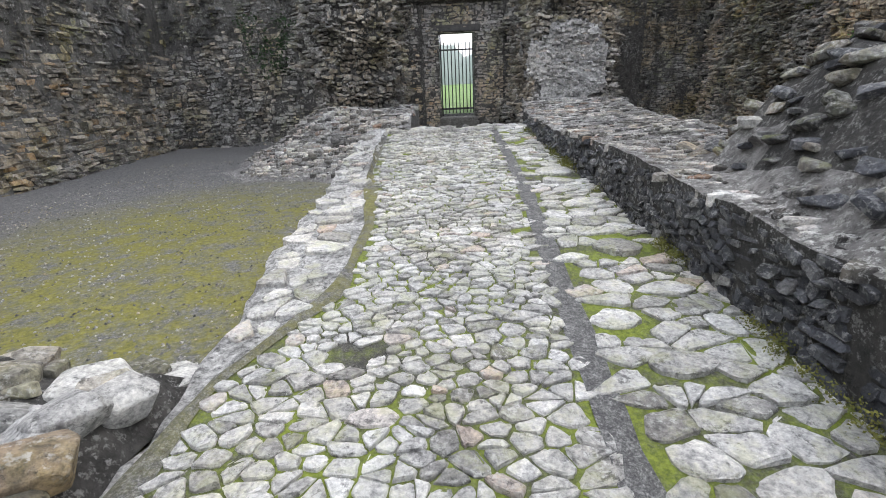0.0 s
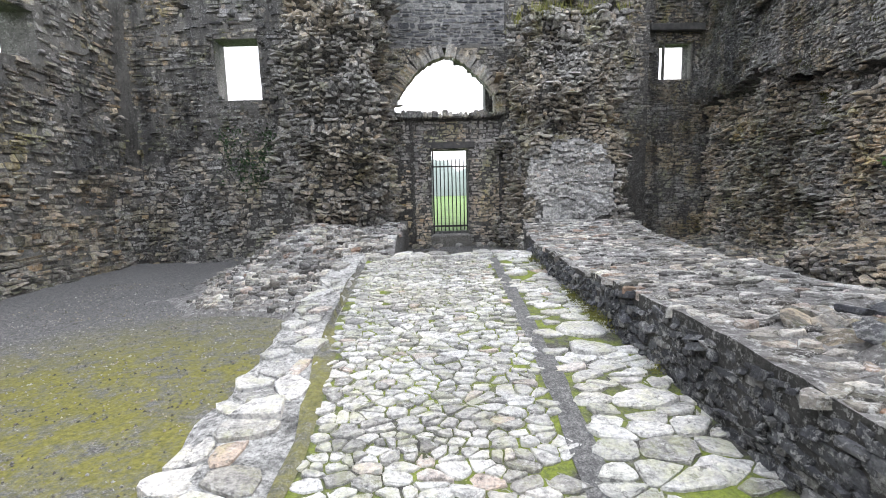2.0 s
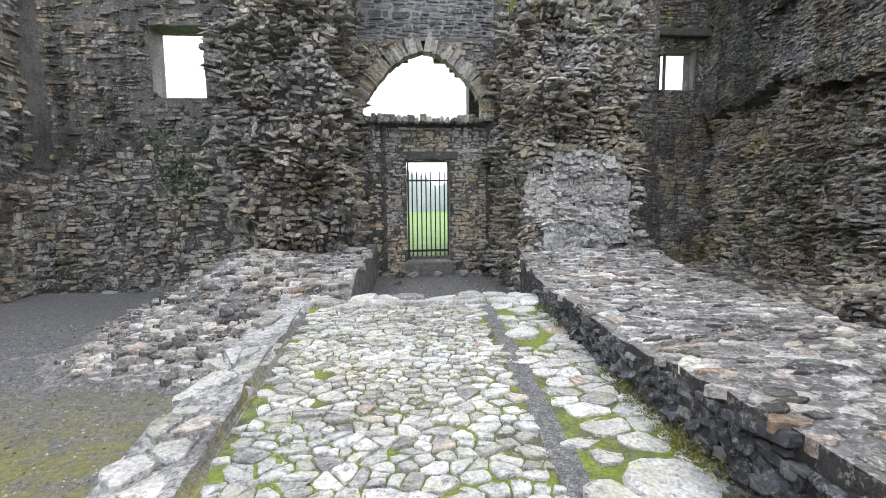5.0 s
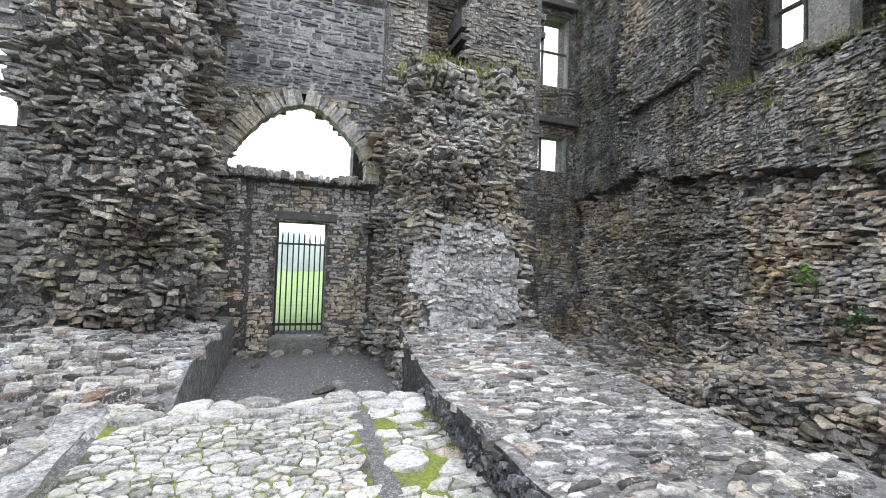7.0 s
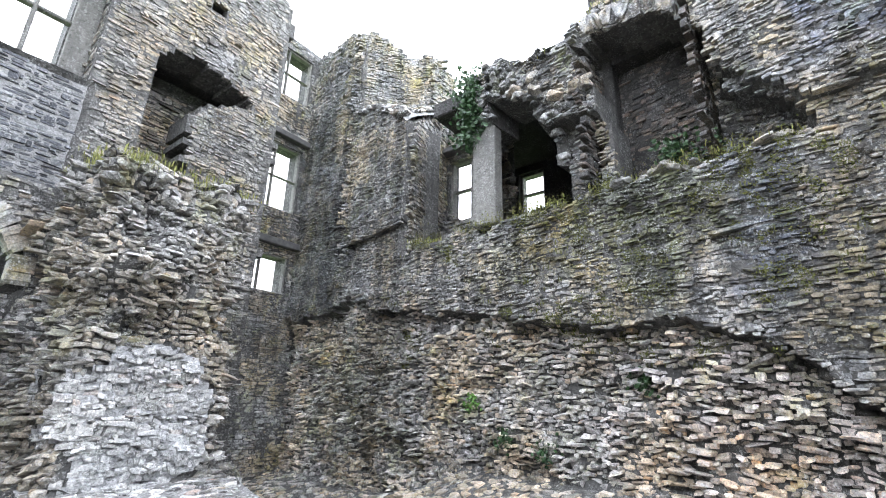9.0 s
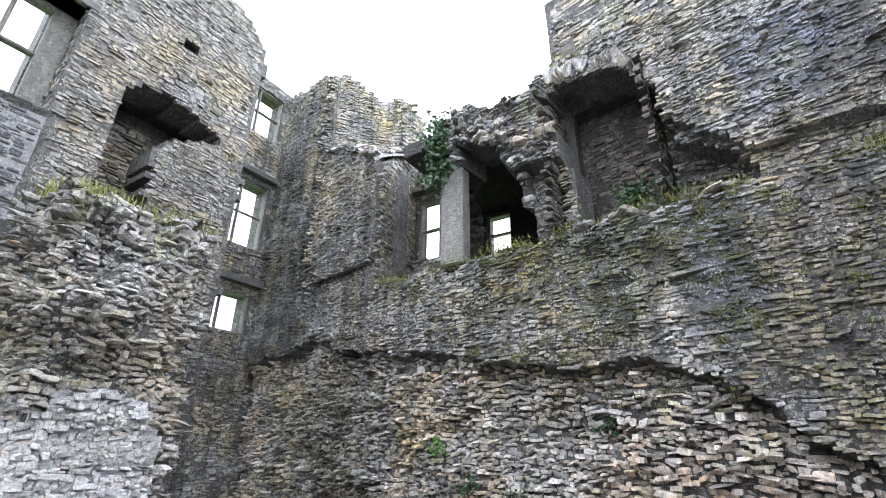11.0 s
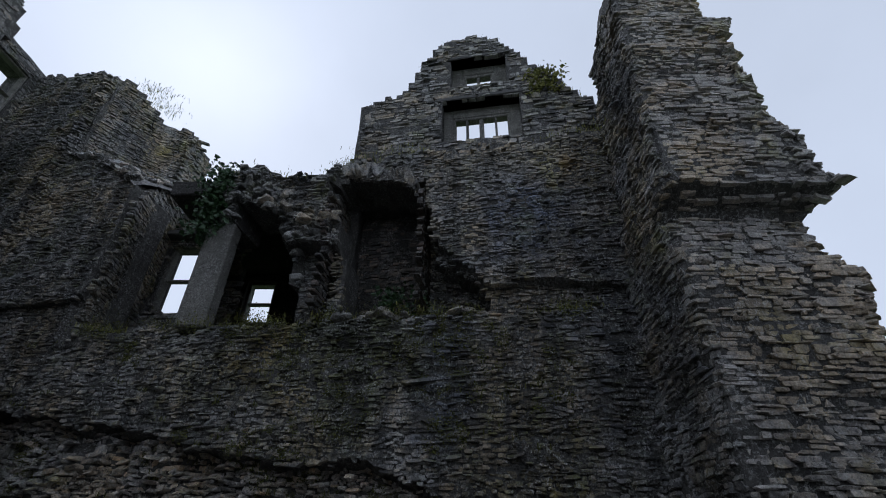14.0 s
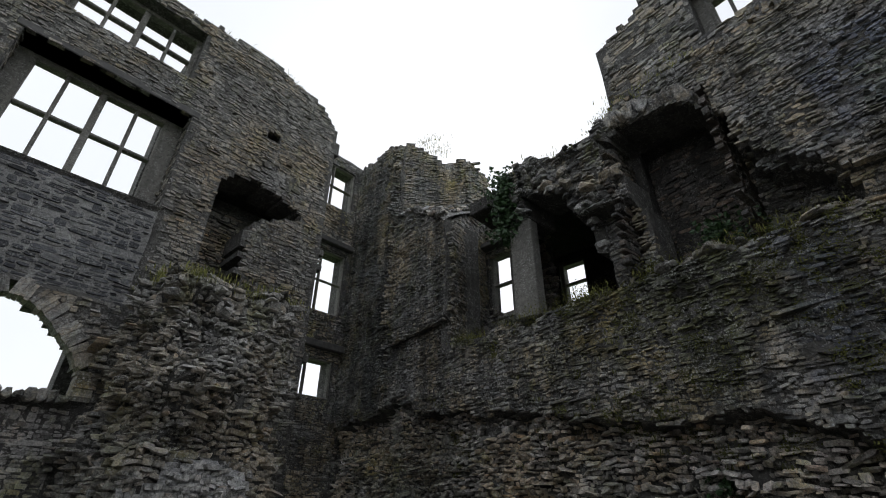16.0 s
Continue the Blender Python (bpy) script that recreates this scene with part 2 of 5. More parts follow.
PLASTER = mortar_mat("lichened plaster", (0.18, 0.177, 0.178), (0.7, 0.7, 0.69), 0.0, 0.85, 11.0)
POINTING = mortar_mat("pale pointing", (0.18, 0.177, 0.172), (0.45, 0.445, 0.43), 0.0, 0.25, 9.0)
RENDER = mortar_mat("old lime render", (0.1, 0.097, 0.09), (0.25, 0.24, 0.22), 0.6, 0.25, 3.0)
ASHLAR = mortar_mat("cut window stone", (0.15, 0.145, 0.13), (0.3, 0.29, 0.26), 0.2, 0.3)
DARK_WALL = mortar_mat("streaked black wall core", (0.025, 0.025, 0.024), (0.12, 0.115, 0.105), 0.5, 0.35, 9.0)


def kerb_mat():
    m, nt, bsdf = begin("white crusted kerb")
    fine = noise_node(nt, 26.0, 9.0, 0.75)
    col = ramp_node(nt, fine, [(0.36, (0.12, 0.12, 0.118)), (0.5, (0.5, 0.5, 0.49)), (0.62, (0.8, 0.8, 0.79))])
    worn = step_node(nt, noise_node(nt, 2.4, 8.0, 0.72), 0.48, 0.6)
    col = mix_node(nt, times(nt, worn, 0.85), col, ramp_node(nt, fine, [(0.35, (0.03, 0.03, 0.03)), (0.65, (0.2, 0.2, 0.19))]))
    col = speckle(nt, col, 0.7, 0.8)
    finish(nt, bsdf, col, 0.7, fine, 1.0, 0.04)
    return m


KERB = kerb_mat()


def ground_mat(name, kind):
    m, nt, bsdf = begin(name)
    fine = mix_node(nt, 0.5, noise_node(nt, 90.0, 4.0, 0.8), noise_node(nt, 22.0, 9.0, 0.8))
    if kind == "gravel":
        col = ramp_node(nt, fine, [(0.38, (0.03, 0.031, 0.033)), (0.5, (0.12, 0.12, 0.12)), (0.62, (0.36, 0.36, 0.35))])
        patch = nt.nodes.new("ShaderNodeNewGeometry")
        mp = nt.nodes.new("ShaderNodeMapping")
        mp.inputs["Location"].default_value = (0.9, -1.2, 0)
        mp.inputs["Scale"].default_value = (0.33, 0.27, 0)
        nt.links.new(patch.outputs["Position"], mp.inputs["Vector"])
        ln = nt.nodes.new("ShaderNodeVectorMath")
        ln.operation = "LENGTH"
        nt.links.new(mp.outputs[0], ln.inputs[0])
        near = step_node(nt, ln.outputs["Value"], 1.15, 0.55)
        mossy = times(nt, step_node(nt, noise_node(nt, 3.2, 10.0, 0.78), 0.39, 0.54), near)
        col = mix_node(nt, times(nt, mossy, 0.92), col, ramp_node(nt, noise_node(nt, 30.0, 6.0, 0.7), [(0.3, (0.075, 0.075, 0.012)), (0.7, (0.29, 0.275, 0.05))]))
    elif kind == "joint":
        col = ramp_node(nt, fine, [(0.38, (0.015, 0.0145, 0.013)), (0.5, (0.06, 0.058, 0.052)), (0.64, (0.22, 0.215, 0.2))])
        mossy = step_node(nt, noise_node(nt, 2.2, 9.0, 0.75), 0.4, 0.56)
        col = mix_node(nt, times(nt, mossy, 0.85), col, ramp_node(nt, noise_node(nt, 40.0, 6.0, 0.7), [(0.3, (0.07, 0.1, 0.01)), (0.7, (0.3, 0.37, 0.04))]))
    else:
        col = ramp_node(nt, noise_node(nt, 1.5, 8.0, 0.7), [(0.3, (0.05, 0.1, 0.015)), (0.7, (0.12, 0.21, 0.04))])
    finish(nt, bsdf, col, 0.85, fine, 0.8, 0.02)
    return m


GRAVEL, JOINT, TURF = ground_mat("wet gravel", "gravel"), ground_mat("mossy joint", "joint"), ground_mat("field grass", "grass")


def plain_mat(name, a, b, scale=20.0, rough=0.6, metal=0.0):
    m, nt, bsdf = begin(name)
    n = noise_node(nt, scale, 6.0, 0.7)
    bsdf.inputs["Metallic"].default_value = metal
    finish(nt, bsdf, ramp_node(nt, n, [(0.3, a), (0.7, b)]), rough, n, 0.4, 0.01)
    return m


IRON = plain_mat("black painted iron", (0.012, 0.013, 0.014), (0.04, 0.036, 0.034), 30.0, 0.45, 0.4)
SLAB = plain_mat("dark lintel slab", (0.05, 0.05, 0.05), (0.12, 0.115, 0.11), 8.0, 0.8)
GRASS = plain_mat("wall-top grass", (0.09, 0.11, 0.02), (0.27, 0.26, 0.07), 6.0, 0.8)
MOSS = plain_mat("olive moss", (0.045, 0.055, 0.012), (0.15, 0.15, 0.035), 7.0, 0.9)
IVY = plain_mat("ivy leaf", (0.008, 0.03, 0.009), (0.035, 0.085, 0.022), 9.0, 0.5)
FAR = plain_mat("misty far trees", (0.16, 0.2, 0.18), (0.3, 0.34, 0.32), 0.12, 0.95)


# ---- building tools ----
def mesh_of(name, verts, faces, material, parent=None, smooth=False):
    me = bpy.data.meshes.new(name)
    me.from_pydata(verts, [], faces)
    me.materials.append(material)
    if smooth:
        me.shade_smooth()
    me.update()
    ob = new(name, me)
    ob.parent = parent
    return ob


def part(name, bm, material, parent, label=""):
    me = bpy.data.meshes.new(name)
    bm.to_mesh(me)
    bm.free()
    me.materials.append(material)
    ob = new(name, me)
    ob.parent = parent
    return tagged(ob, label) if label else ob


def thing(name, label, category, group="", at=(0, 0, 0)):
    ob = tagged(new(name), label, category, group)
    ob.location = at
    return ob


def fractal(p, scale, octaves=4):
    return noise.fractal(Vector(p) * scale, 1.0, 2.1, octaves)


class Face:
    """A wall face: u runs along the wall, z up, d out of the wall towards the yard."""

    def __init__(self, x, y, ux, uy, flip=1):
        k = math.hypot(ux, uy)
        self.o, self.u = (x, y), (ux / k, uy / k)
        self.n = (self.u[1] * flip, -self.u[0] * flip)

    def axes(self, u, z):
        return self.u, self.n

    def at(self, u, z, d):
        return (self.o[0] + self.u[0] * u + self.n[0] * d, self.o[1] + self.u[1] * u + self.n[1] * d, z)


def spans(lo, hi, res, extra=()):
    pts = sorted({round(v, 3) for v in extra if lo < v < hi} | {round(lo, 3), round(hi, 3)})
    out = []
    for a, b in zip(pts, pts[1:]):
        k = max(1, round((b - a) / res))
        out += [a + (b - a) * i / k for i in range(k)]
    return out + [pts[-1]]


def slab(name, face, us, zs, keep, depth, back, material, parent=None, rough=0.05):
    """A thick wall with openings: the cells of a grid that keep() holds, closed all round."""
    nu, nz = len(us), len(zs)
    cell = [[keep((us[i] + us[i + 1]) / 2, (zs[j] + zs[j + 1]) / 2) for j in range(nz - 1)] for i in range(nu - 1)]
    verts, faces, idx = [], [], {}

    def vid(i, j, side):
        if (i, j, side) not in idx:
            u, z = us[i], zs[j]
            d = depth(u, z) + rough * fractal((u + face.o[0] * 3, z, face.o[1]), 1.7) if side else -back
            idx[i, j, side] = len(verts)
            verts.append(face.at(u, z, d))
        return idx[i, j, side]

    for i in range(nu - 1):
        for j in range(nz - 1):
            if not cell[i][j]:
                continue
            faces.append((vid(i, j, 1), vid(i + 1, j, 1), vid(i + 1, j + 1, 1), vid(i, j + 1, 1)))
            faces.append((vid(i, j, 0), vid(i, j + 1, 0), vid(i + 1, j + 1, 0), vid(i + 1, j, 0)))
            for di, dj, a, b in ((-1, 0, (i, j), (i, j + 1)), (1, 0, (i + 1, j + 1), (i + 1, j)), (0, -1, (i + 1, j), (i, j)), (0, 1, (i, j + 1), (i + 1, j + 1))):
                p, q = i + di, j + dj
                if not (0 <= p < nu - 1 and 0 <= q < nz - 1 and cell[p][q]):
                    faces.append((vid(*a, 1), vid(*a, 0), vid(*b, 0), vid(*b, 1)))
    ob = mesh_of(name, verts, faces, material, parent)
    return ob


def stone_objects(name, made, pair, parent, limit, near):
    """Those stones that near() ranks first become parts, up to limit; the rest are joined."""
    made = sorted(made, key=lambda m: -near(*m[0]))
    verts, faces = [], []
    for i, (o, pts, fs) in enumerate(made):
        if i < limit:
            mesh_of(name, pts, fs, pair[1], parent).location = o
        else:
            b = len(verts)
            verts += [(o[0] + p[0], o[1] + p[1], o[2] + p[2]) for p in pts]
            faces += [tuple(b + k for k in f) for f in fs]
    if verts:
        tagged(mesh_of("stonework", verts, faces, pair[0], parent), kind="stuff")


def cells(x0, x1, y0, y1, dx, dy, seed, jitter=0.42, drop=0.0):
    """Irregular stone outlines: the cells round jittered seeds, some left out so that sizes vary."""
    rng = random.Random(seed)
    nx, ny = max(1, round((x1 - x0) / dx)), max(1, round((y1 - y0) / dy))
    sx, sy = (x1 - x0) / nx, (y1 - y0) / ny
    pts = {}
    for j in range(-2, ny + 2):
        shift = rng.uniform(-0.5, 0.5)
        for i in range(-2, nx + 2):
            p = (x0 + (i + 0.5 + shift + rng.uniform(-jitter, jitter)) * sx, y0 + (j + 0.5 + rng.uniform(-jitter, jitter)) * sy)
            if rng.random() >= drop:
                pts[i, j] = p
    out = []
    for (i, j), (cx, cy) in pts.items():
        if not (0 <= i < nx and 0 <= j < ny):
            continue
        poly = [(cx - sx * 1.5, cy - sy * 1.5), (cx + sx * 1.5, cy - sy * 1.5), (cx + sx * 1.5, cy + sy * 1.5), (cx - sx * 1.5, cy + sy * 1.5)]
        for b in range(j - 2, j + 3):
            for a in range(i - 2, i + 3):
                if (a, b) == (i, j) or (a, b) not in pts or len(poly) < 3:
                    continue
                qx, qy = pts[a, b]
                mx, my = (cx + qx) / 2, (cy + qy) / 2
                # distances are taken in the seeds' own proportions, so that long flat stones stay straight-edged
                vx, vy = (qx - cx) / (sx * sx), (qy - cy) / (sy * sy)
                s = [(p[0] - mx) * vx + (p[1] - my) * vy for p in poly]
                if max(s) <= 0:
                    continue
                res = []
                for k in range(len(poly)):
                    p, q, sp, sq = poly[k], poly[(k + 1) % len(poly)], s[k], s[(k + 1) % len(poly)]
                    if sp <= 0:
                        res.append(p)
                    if sp * sq < 0:
                        t = sp / (sp - sq)
                        res.append((p[0] + (q[0] - p[0]) * t, p[1] + (q[1] - p[1]) * t))
                poly = res
        if len(poly) >= 3:
            out.append(poly)
    return out


RING_FACES = [(i, (i + 1) % 8, 8 + (i + 1) % 8, 8 + i) for i in range(8)] + [(8 + i, 8 + (i + 1) % 8, 16) for i in range(8)]


def broken_ring(rng):
    """The outline of a split stone: four blunt corners and a knock in each side."""
    c = [rng.uniform(0.0, 0.13) for k in range(8)]
    return [(-0.5 + c[0], -0.5 + c[1]), (rng.uniform(-0.25, 0.25), -0.5 * rng.uniform(0.8, 1.12)), (0.5 - c[2], -0.5 + c[3]), (0.5 * rng.uniform(0.9, 1.1), rng.uniform(-0.25, 0.25)),
            (0.5 - c[4], 0.5 - c[5]), (rng.uniform(-0.25, 0.25), 0.5 * rng.uniform(0.8, 1.12)), (-0.5 + c[6], 0.5 - c[7]), (-0.5 * rng.uniform(0.9, 1.1), rng.uniform(-0.25, 0.25))]


def coursed(face, u0, u1, z0, z1, keep, depth, seed, high=0.09, long=0.2, out=0.03, gap=-0.004, sink=0.09, wild=0.3, bare=0.0):
    """Lays rough stones of mixed size in wavering courses over a wall face: place, points and faces of each."""
    rng = random.Random(seed)
    made = []
    z = z0
    while z < z1:
        h = high * math.exp(rng.gauss(0, 0.32))
        u = u0 + rng.uniform(-0.3, 0.0)
        while u < u1:
            w = max(0.06, long * math.exp(rng.gauss(0, 0.48)))
            split = [(0.0, 1.0)]
            if h > 0.075 and rng.random() < 0.35:
                c = rng.uniform(0.35, 0.65)
                split = [(c / 2 - 0.5, c), (c / 2, 1 - c)]
            for shift, part_h in split:
                hh = h * part_h * rng.uniform(0.85, 1.12)
                cu = u + w / 2 + rng.uniform(-0.03, 0.03)
                cz = z + h * (0.5 + shift) + 0.05 * fractal((u * 0.8, seed, z * 0.6), 1.0, 2) + rng.uniform(-0.012, 0.012) * (1 + wild)
                if not (keep(cu, cz) and keep(cu - w * 0.4, cz) and keep(cu + w * 0.4, cz)) or rng.random() < 0.04:
                    continue
                if bare and fractal((cu, seed + 3, cz), 1.1, 3) > 0.5 - bare:
                    continue
                t, n = face.axes(cu, cz)
                o = out * (0.15 + 1.3 * rng.random() ** 2.2)
                if rng.random() < 0.15:
                    o *= 1.6
                tilt, lx, lz, k1 = rng.gauss(0, 0.12 * wild), rng.uniform(-0.4, 0.4) * o, rng.uniform(-0.6, 0.4) * o, rng.uniform(0.84, 0.98)
                pts = []
                outline = broken_ring(rng)
                for ring in (0, 1):
                    for x, y in outline:
                        x, y = x * (w - gap), y * (hh - gap)
                        y += tilt * x
                        d = -sink
                        if ring:
                            d = o + lx * x / w * 2 + lz * y / hh * 2 + rng.uniform(-0.22, 0.1) * o
                            x, y = x * k1, y * k1
                        pts.append((t[0] * x + n[0] * d, t[1] * x + n[1] * d, y))
                x, y, d = w * rng.uniform(-0.25, 0.25), hh * rng.uniform(-0.2, 0.25), o * rng.uniform(0.95, 1.25)
                pts.append((t[0] * x + n[0] * d, t[1] * x + n[1] * d, y + tilt * x))
                made.append((face.at(cu, cz, depth(cu, cz)), pts, RING_FACES))
            u += w
        z += h
    return made


def rock_bm(rng, x, y, z, sx, sy, sz):
    """An angular broken stone."""
    bm = bmesh.new()
    turn = Euler((rng.uniform(-0.4, 0.4), rng.uniform(-0.4, 0.4), rng.uniform(0, 3))).to_matrix()
    for k in range(26):
        v = Vector((rng.gauss(0, 1), rng.gauss(0, 1), rng.gauss(0, 1))).normalized()
        v = Vector([math.copysign(abs(c) ** 0.6, c) for c in v]) * rng.uniform(0.8, 1.0)
        bm.verts.new(Vector((x, y, z)) + turn @ Vector((v.x * sx, v.y * sy, v.z * sz)))
    r = bmesh.ops.convex_hull(bm, input=bm.verts)
    bmesh.ops.delete(bm, geom=[g for g in r["geom_interior"] if isinstance(g, bmesh.types.BMVert)], context="VERTS")
    bmesh.ops.bevel(bm, geom=bm.edges[:], offset=min(sx, sy, sz) * 0.07, segments=1, affect="EDGES", clamp_overlap=True)
    return bm


def piece(u, table):
    """Piecewise-linear value at u."""
    if u <= table[0][0]:
        return table[0][1]
    for (a, p), (b, q) in zip(table, table[1:]):
        if u <= b:
            return p + (q - p) * (u - a) / (b - a)
    return table[-1][1]


def box_bm(x0, x1, y0, y1, z0, z1, bevel=0.0, bm=None):
    bm = bm or bmesh.new()
    r = bmesh.ops.create_cube(bm, size=1.0)
    bmesh.ops.scale(bm, vec=(x1 - x0, y1 - y0, z1 - z0), verts=r["verts"])
    bmesh.ops.translate(bm, vec=((x0 + x1) / 2, (y0 + y1) / 2, (z0 + z1) / 2), verts=r["verts"])
    if bevel:
        edges = list({e for v in r["verts"] for e in v.link_edges})
        bmesh.ops.bevel(bm, geom=edges, offset=bevel, segments=1, affect="EDGES")
    return bm


# ---- the large structure ----
def ramp_z(y):
    return 0.02 + 0.067 * min(y, 8.9)


def inside(x, y):
    return -9.5 < x < 9.4 and -9 < y < (17.3 if x > 4 else 14.2)


def ground_z(x, y):
    if not inside(x, y):
        return 0.5 if y > 14 else -0.2
    if x > 3.0:
        return -0.7
    return -0.12 + 0.02 * fractal((x, y, 0), 0.6)


gx = spans(-420, 420, 80, [-150, -60, -30, -15]) + spans(-9.5, 9.4, 0.4) + [12, 20, 30, 60, 150]
gx = sorted(set(round(v, 3) for v in gx))
gy = spans(-420, 620, 80, [-150, -60, -30, -15]) + spans(-9, 14.2, 0.4) + [15, 16, 17, 17.4, 18, 25, 40, 70, 120]
gy = sorted(set(round(v, 3) for v in gy))
gv = [(x, y, ground_z(x, y)) for x in gx for y in gy]
gf, gm = [], []
for i in range(len(gx) - 1):
    for j in range(len(gy) - 1):
        a = i * len(gy) + j
        gf.append((a, a + len(gy), a + len(gy) + 1, a + 1))
        gm.append(0 if inside((gx[i] + gx[i + 1]) / 2, (gy[j] + gy[j + 1]) / 2) else 1)
ground = mesh_of("ground", gv, gf, GRAVEL)
ground.data.materials.append(TURF)
ground.data.polygons.foreach_set("material_index", gm)
tagged(ground, "dark wet gravel yard with yellow moss, green field beyond", "ground", kind="structure")


class Wrap:
    """A buttress face: u in 0..total runs round three sides, given by rows (z, x0, x1, front y)."""

    def __init__(self, rows, back, corner=0.35):
        self.rows, self.back, self.round = rows, back, corner

    def plan(self, z):
        t = self.rows
        return [piece(z, [(r[0], r[k]) for r in t]) for k in (1, 2, 3)]

    def total(self):
        x0, x1, y = self.plan(self.rows[0][0])
        return (x1 - x0) + 2 * (self.back - y)

    def place(self, u, z):
        x0, x1, y = self.plan(z)
        s, w = self.back - y, x1 - x0
        u = u / self.total() * (w + 2 * s)
        r = self.round
        if u < s:
            k = max(0.0, 1 - (s - u) / r) * 0.5
            p, a = (x0, self.back - u), k * math.pi / 2
            n, t = (-math.cos(a), -math.sin(a)), (math.sin(a), -math.cos(a))
            p = (p[0] + r * k * k, p[1])
        elif u < s + w:
            v = u - s
            k = max(0.0, 1 - v / r) * 0.5
            q = max(0.0, 1 - (w - v) / r) * 0.5
            a = math.pi / 2 * (1 - k + q)
            n, t = (-math.cos(a), -math.sin(a)), (math.sin(a), -math.cos(a))
            p = (x0 + v, y + r * k * k + r * q * q)
        else:
            v = u - s - w
            k = max(0.0, 1 - v / r) * 0.5
            a = k * math.pi / 2
            n, t = (math.cos(a), -math.sin(a)), (math.sin(a), math.cos(a))
            p = (x1 - r * k * k, y + v)
        return p, t, n

    def at(self, u, z, d):
        p, t, n = self.place(u, z)
        return (p[0] + n[0] * d, p[1] + n[1] * d, z)

    def axes(self, u, z):
        p, t, n = self.place(u, z)
        return t, n


E_WALL = Face(6.624, 0.0, 0.1425, 0.9898, -1)
N_WALL = Face(0.0, 13.7, 1.0, 0.0)
NE_WALL = Face(0.0, 17.1, 1.0, 0.0)
NW_LOW = Face(0.0, 13.8, 1.0, 0.0)
NW_HIGH = Face(0.0, 15.3, 1.0, 0.0)
W_WALL = Face(-8.2, 0.0, 0.0, 1.0)
S_WALL = Face(0.0, -7.0, 1.0, 0.0, -1)


def ragged(u, z, amount=0.12):
    return amount * fractal((u, 3.1, z * 0.0 + 1.7), 2.3, 3)


# east wall
E_TOP = [(-8, 2.5), (0.3, 2.8), (0.6, 9.1), (1.0, 9.15), (6.4, 9.1), (6.6, 8.95), (7.05, 8.55), (8.5, 9.0), (9.35, 9.0), (9.42, 5.4), (11.33, 5.4), (11.36, 8.9), (12.0, 9.5), (13.1, 10.0), (13.9, 10.3), (13.95, 13.3), (14.4, 13.75), (15.5, 14.1), (17.2, 14.3)]
E_LEDGE = [(-8, 1.0), (2.5, 1.45), (3.7, 2.1), (4.5, 2.65), (5.5, 3.02), (6.7, 3.12), (9.1, 3.6), (12.7, 4.0), (13.6, 4.5), (15.0, 4.2), (17.2, 4.0)]
HEARTH_TOP = [(4.8, 6.9), (4.9, 7.9), (5.08, 8.2), (5.82, 8.48), (6.5, 8.62), (6.8, 8.2)]
HEARTH_SIDE = [(5.4, 6.2), (6.5, 6.32), (7.3, 6.48), (8.05, 6.78), (8.66, 6.6)]
SCAR_TOP = [(3.6, 5.5), (3.7, 5.8), (3.9, 6.05), (4.42, 6.4), (4.58, 6.75), (4.66, 7.55), (4.85, 7.7)]
ROOM_TOP = [(7.2, 5.9), (7.32, 6.5), (7.56, 7.3), (7.72, 7.72), (8.3, 8.05), (8.7, 8.15), (8.75, 7.62), (9.4, 7.62)]


def e_keep(u, z):
    y = u * 0.9898
    if z > piece(y, E_TOP) + ragged(u, z, 0.2):
        return False
    if 4.82 < y < piece(z, HEARTH_SIDE) and 5.4 + 0.12 * fractal((u, 1, 1), 2.0) < z < piece(y, HEARTH_TOP) + 0.1 * fractal((u, 0, z), 3.0):
        return False
    if 7.2 < y < 9.42 and 5.45 < z < piece(y, ROOM_TOP) + 0.16 * fractal((u, 5, z), 2.5):
        return False
    return True


def e_depth(u, z):
    y = u * 0.9898
    led = piece(y, E_LEDGE) + 0.22 * fractal((u, 0, 9.0), 1.5) + 0.08 * fractal((u, 3, 5.0), 5.0)
    d = 0.12 * fractal((u, 4, z), 0.7) + 0.04 * fractal((u, 6, z), 3.0)
    if z < led:
        d -= 0.36 - 0.2 * fractal((u, 2, z), 1.1) - 0.09 * fractal((u, 7, z), 3.2) - max(0.0, (led - 0.9 - z)) * 0.1
        bench = piece(y, [(2, 0.2), (5, 0.85), (9.5, 0.75), (11.0, 0.2), (12.5, 0.0)])
        if z < bench:
            d += min(1.2, (bench - z) * 3.5)
    elif 3.6 < y <= 4.84 and 5.4 < z < piece(y, SCAR_TOP) + 0.09 * fractal((u, 8, z), 3.0):
        d -= 0.7 + 0.25 * fractal((u, 9, z), 2.2)
    elif z > 5.3 and y < 9.3:
        crack = piece(y, [(-8, 5.6), (1.3, 5.6), (2.4, 5.87), (3.6, 5.8), (4.6, 6.9), (9, 7.0)])
        if z < crack:
            d -= 0.18
            if 6.55 < y < 7.3:
                d -= 0.22
        elif y > 6.6:
            d += 0.16 + 0.26 * fractal((u, 8, z), 1.6)
    elif z > 6.0 and 11.3 < y < 13.9:
        d += 0.2
    elif z > 4.2 and 4.0 < y < 9.4:
        d += 0.12 * fractal((u, 5, z), 2.2)
    return d


us = spans(-7 / 0.9898, 17.1 / 0.9898, 0.16, [v / 0.9898 for v in (3.6, 4.83, 6.6, 7.2, 8.72, 9.42, 11.33, 13.93)])
east = slab("wall_east", E_WALL, us, spans(-0.9, 14.6, 0.12, [5.45, 6.0]), e_keep, e_depth, 0.95, BED, rough=0.012)
tagged(east, "tall ruined rubble stone wall with broken hearth openings", "wall", kind="structure")

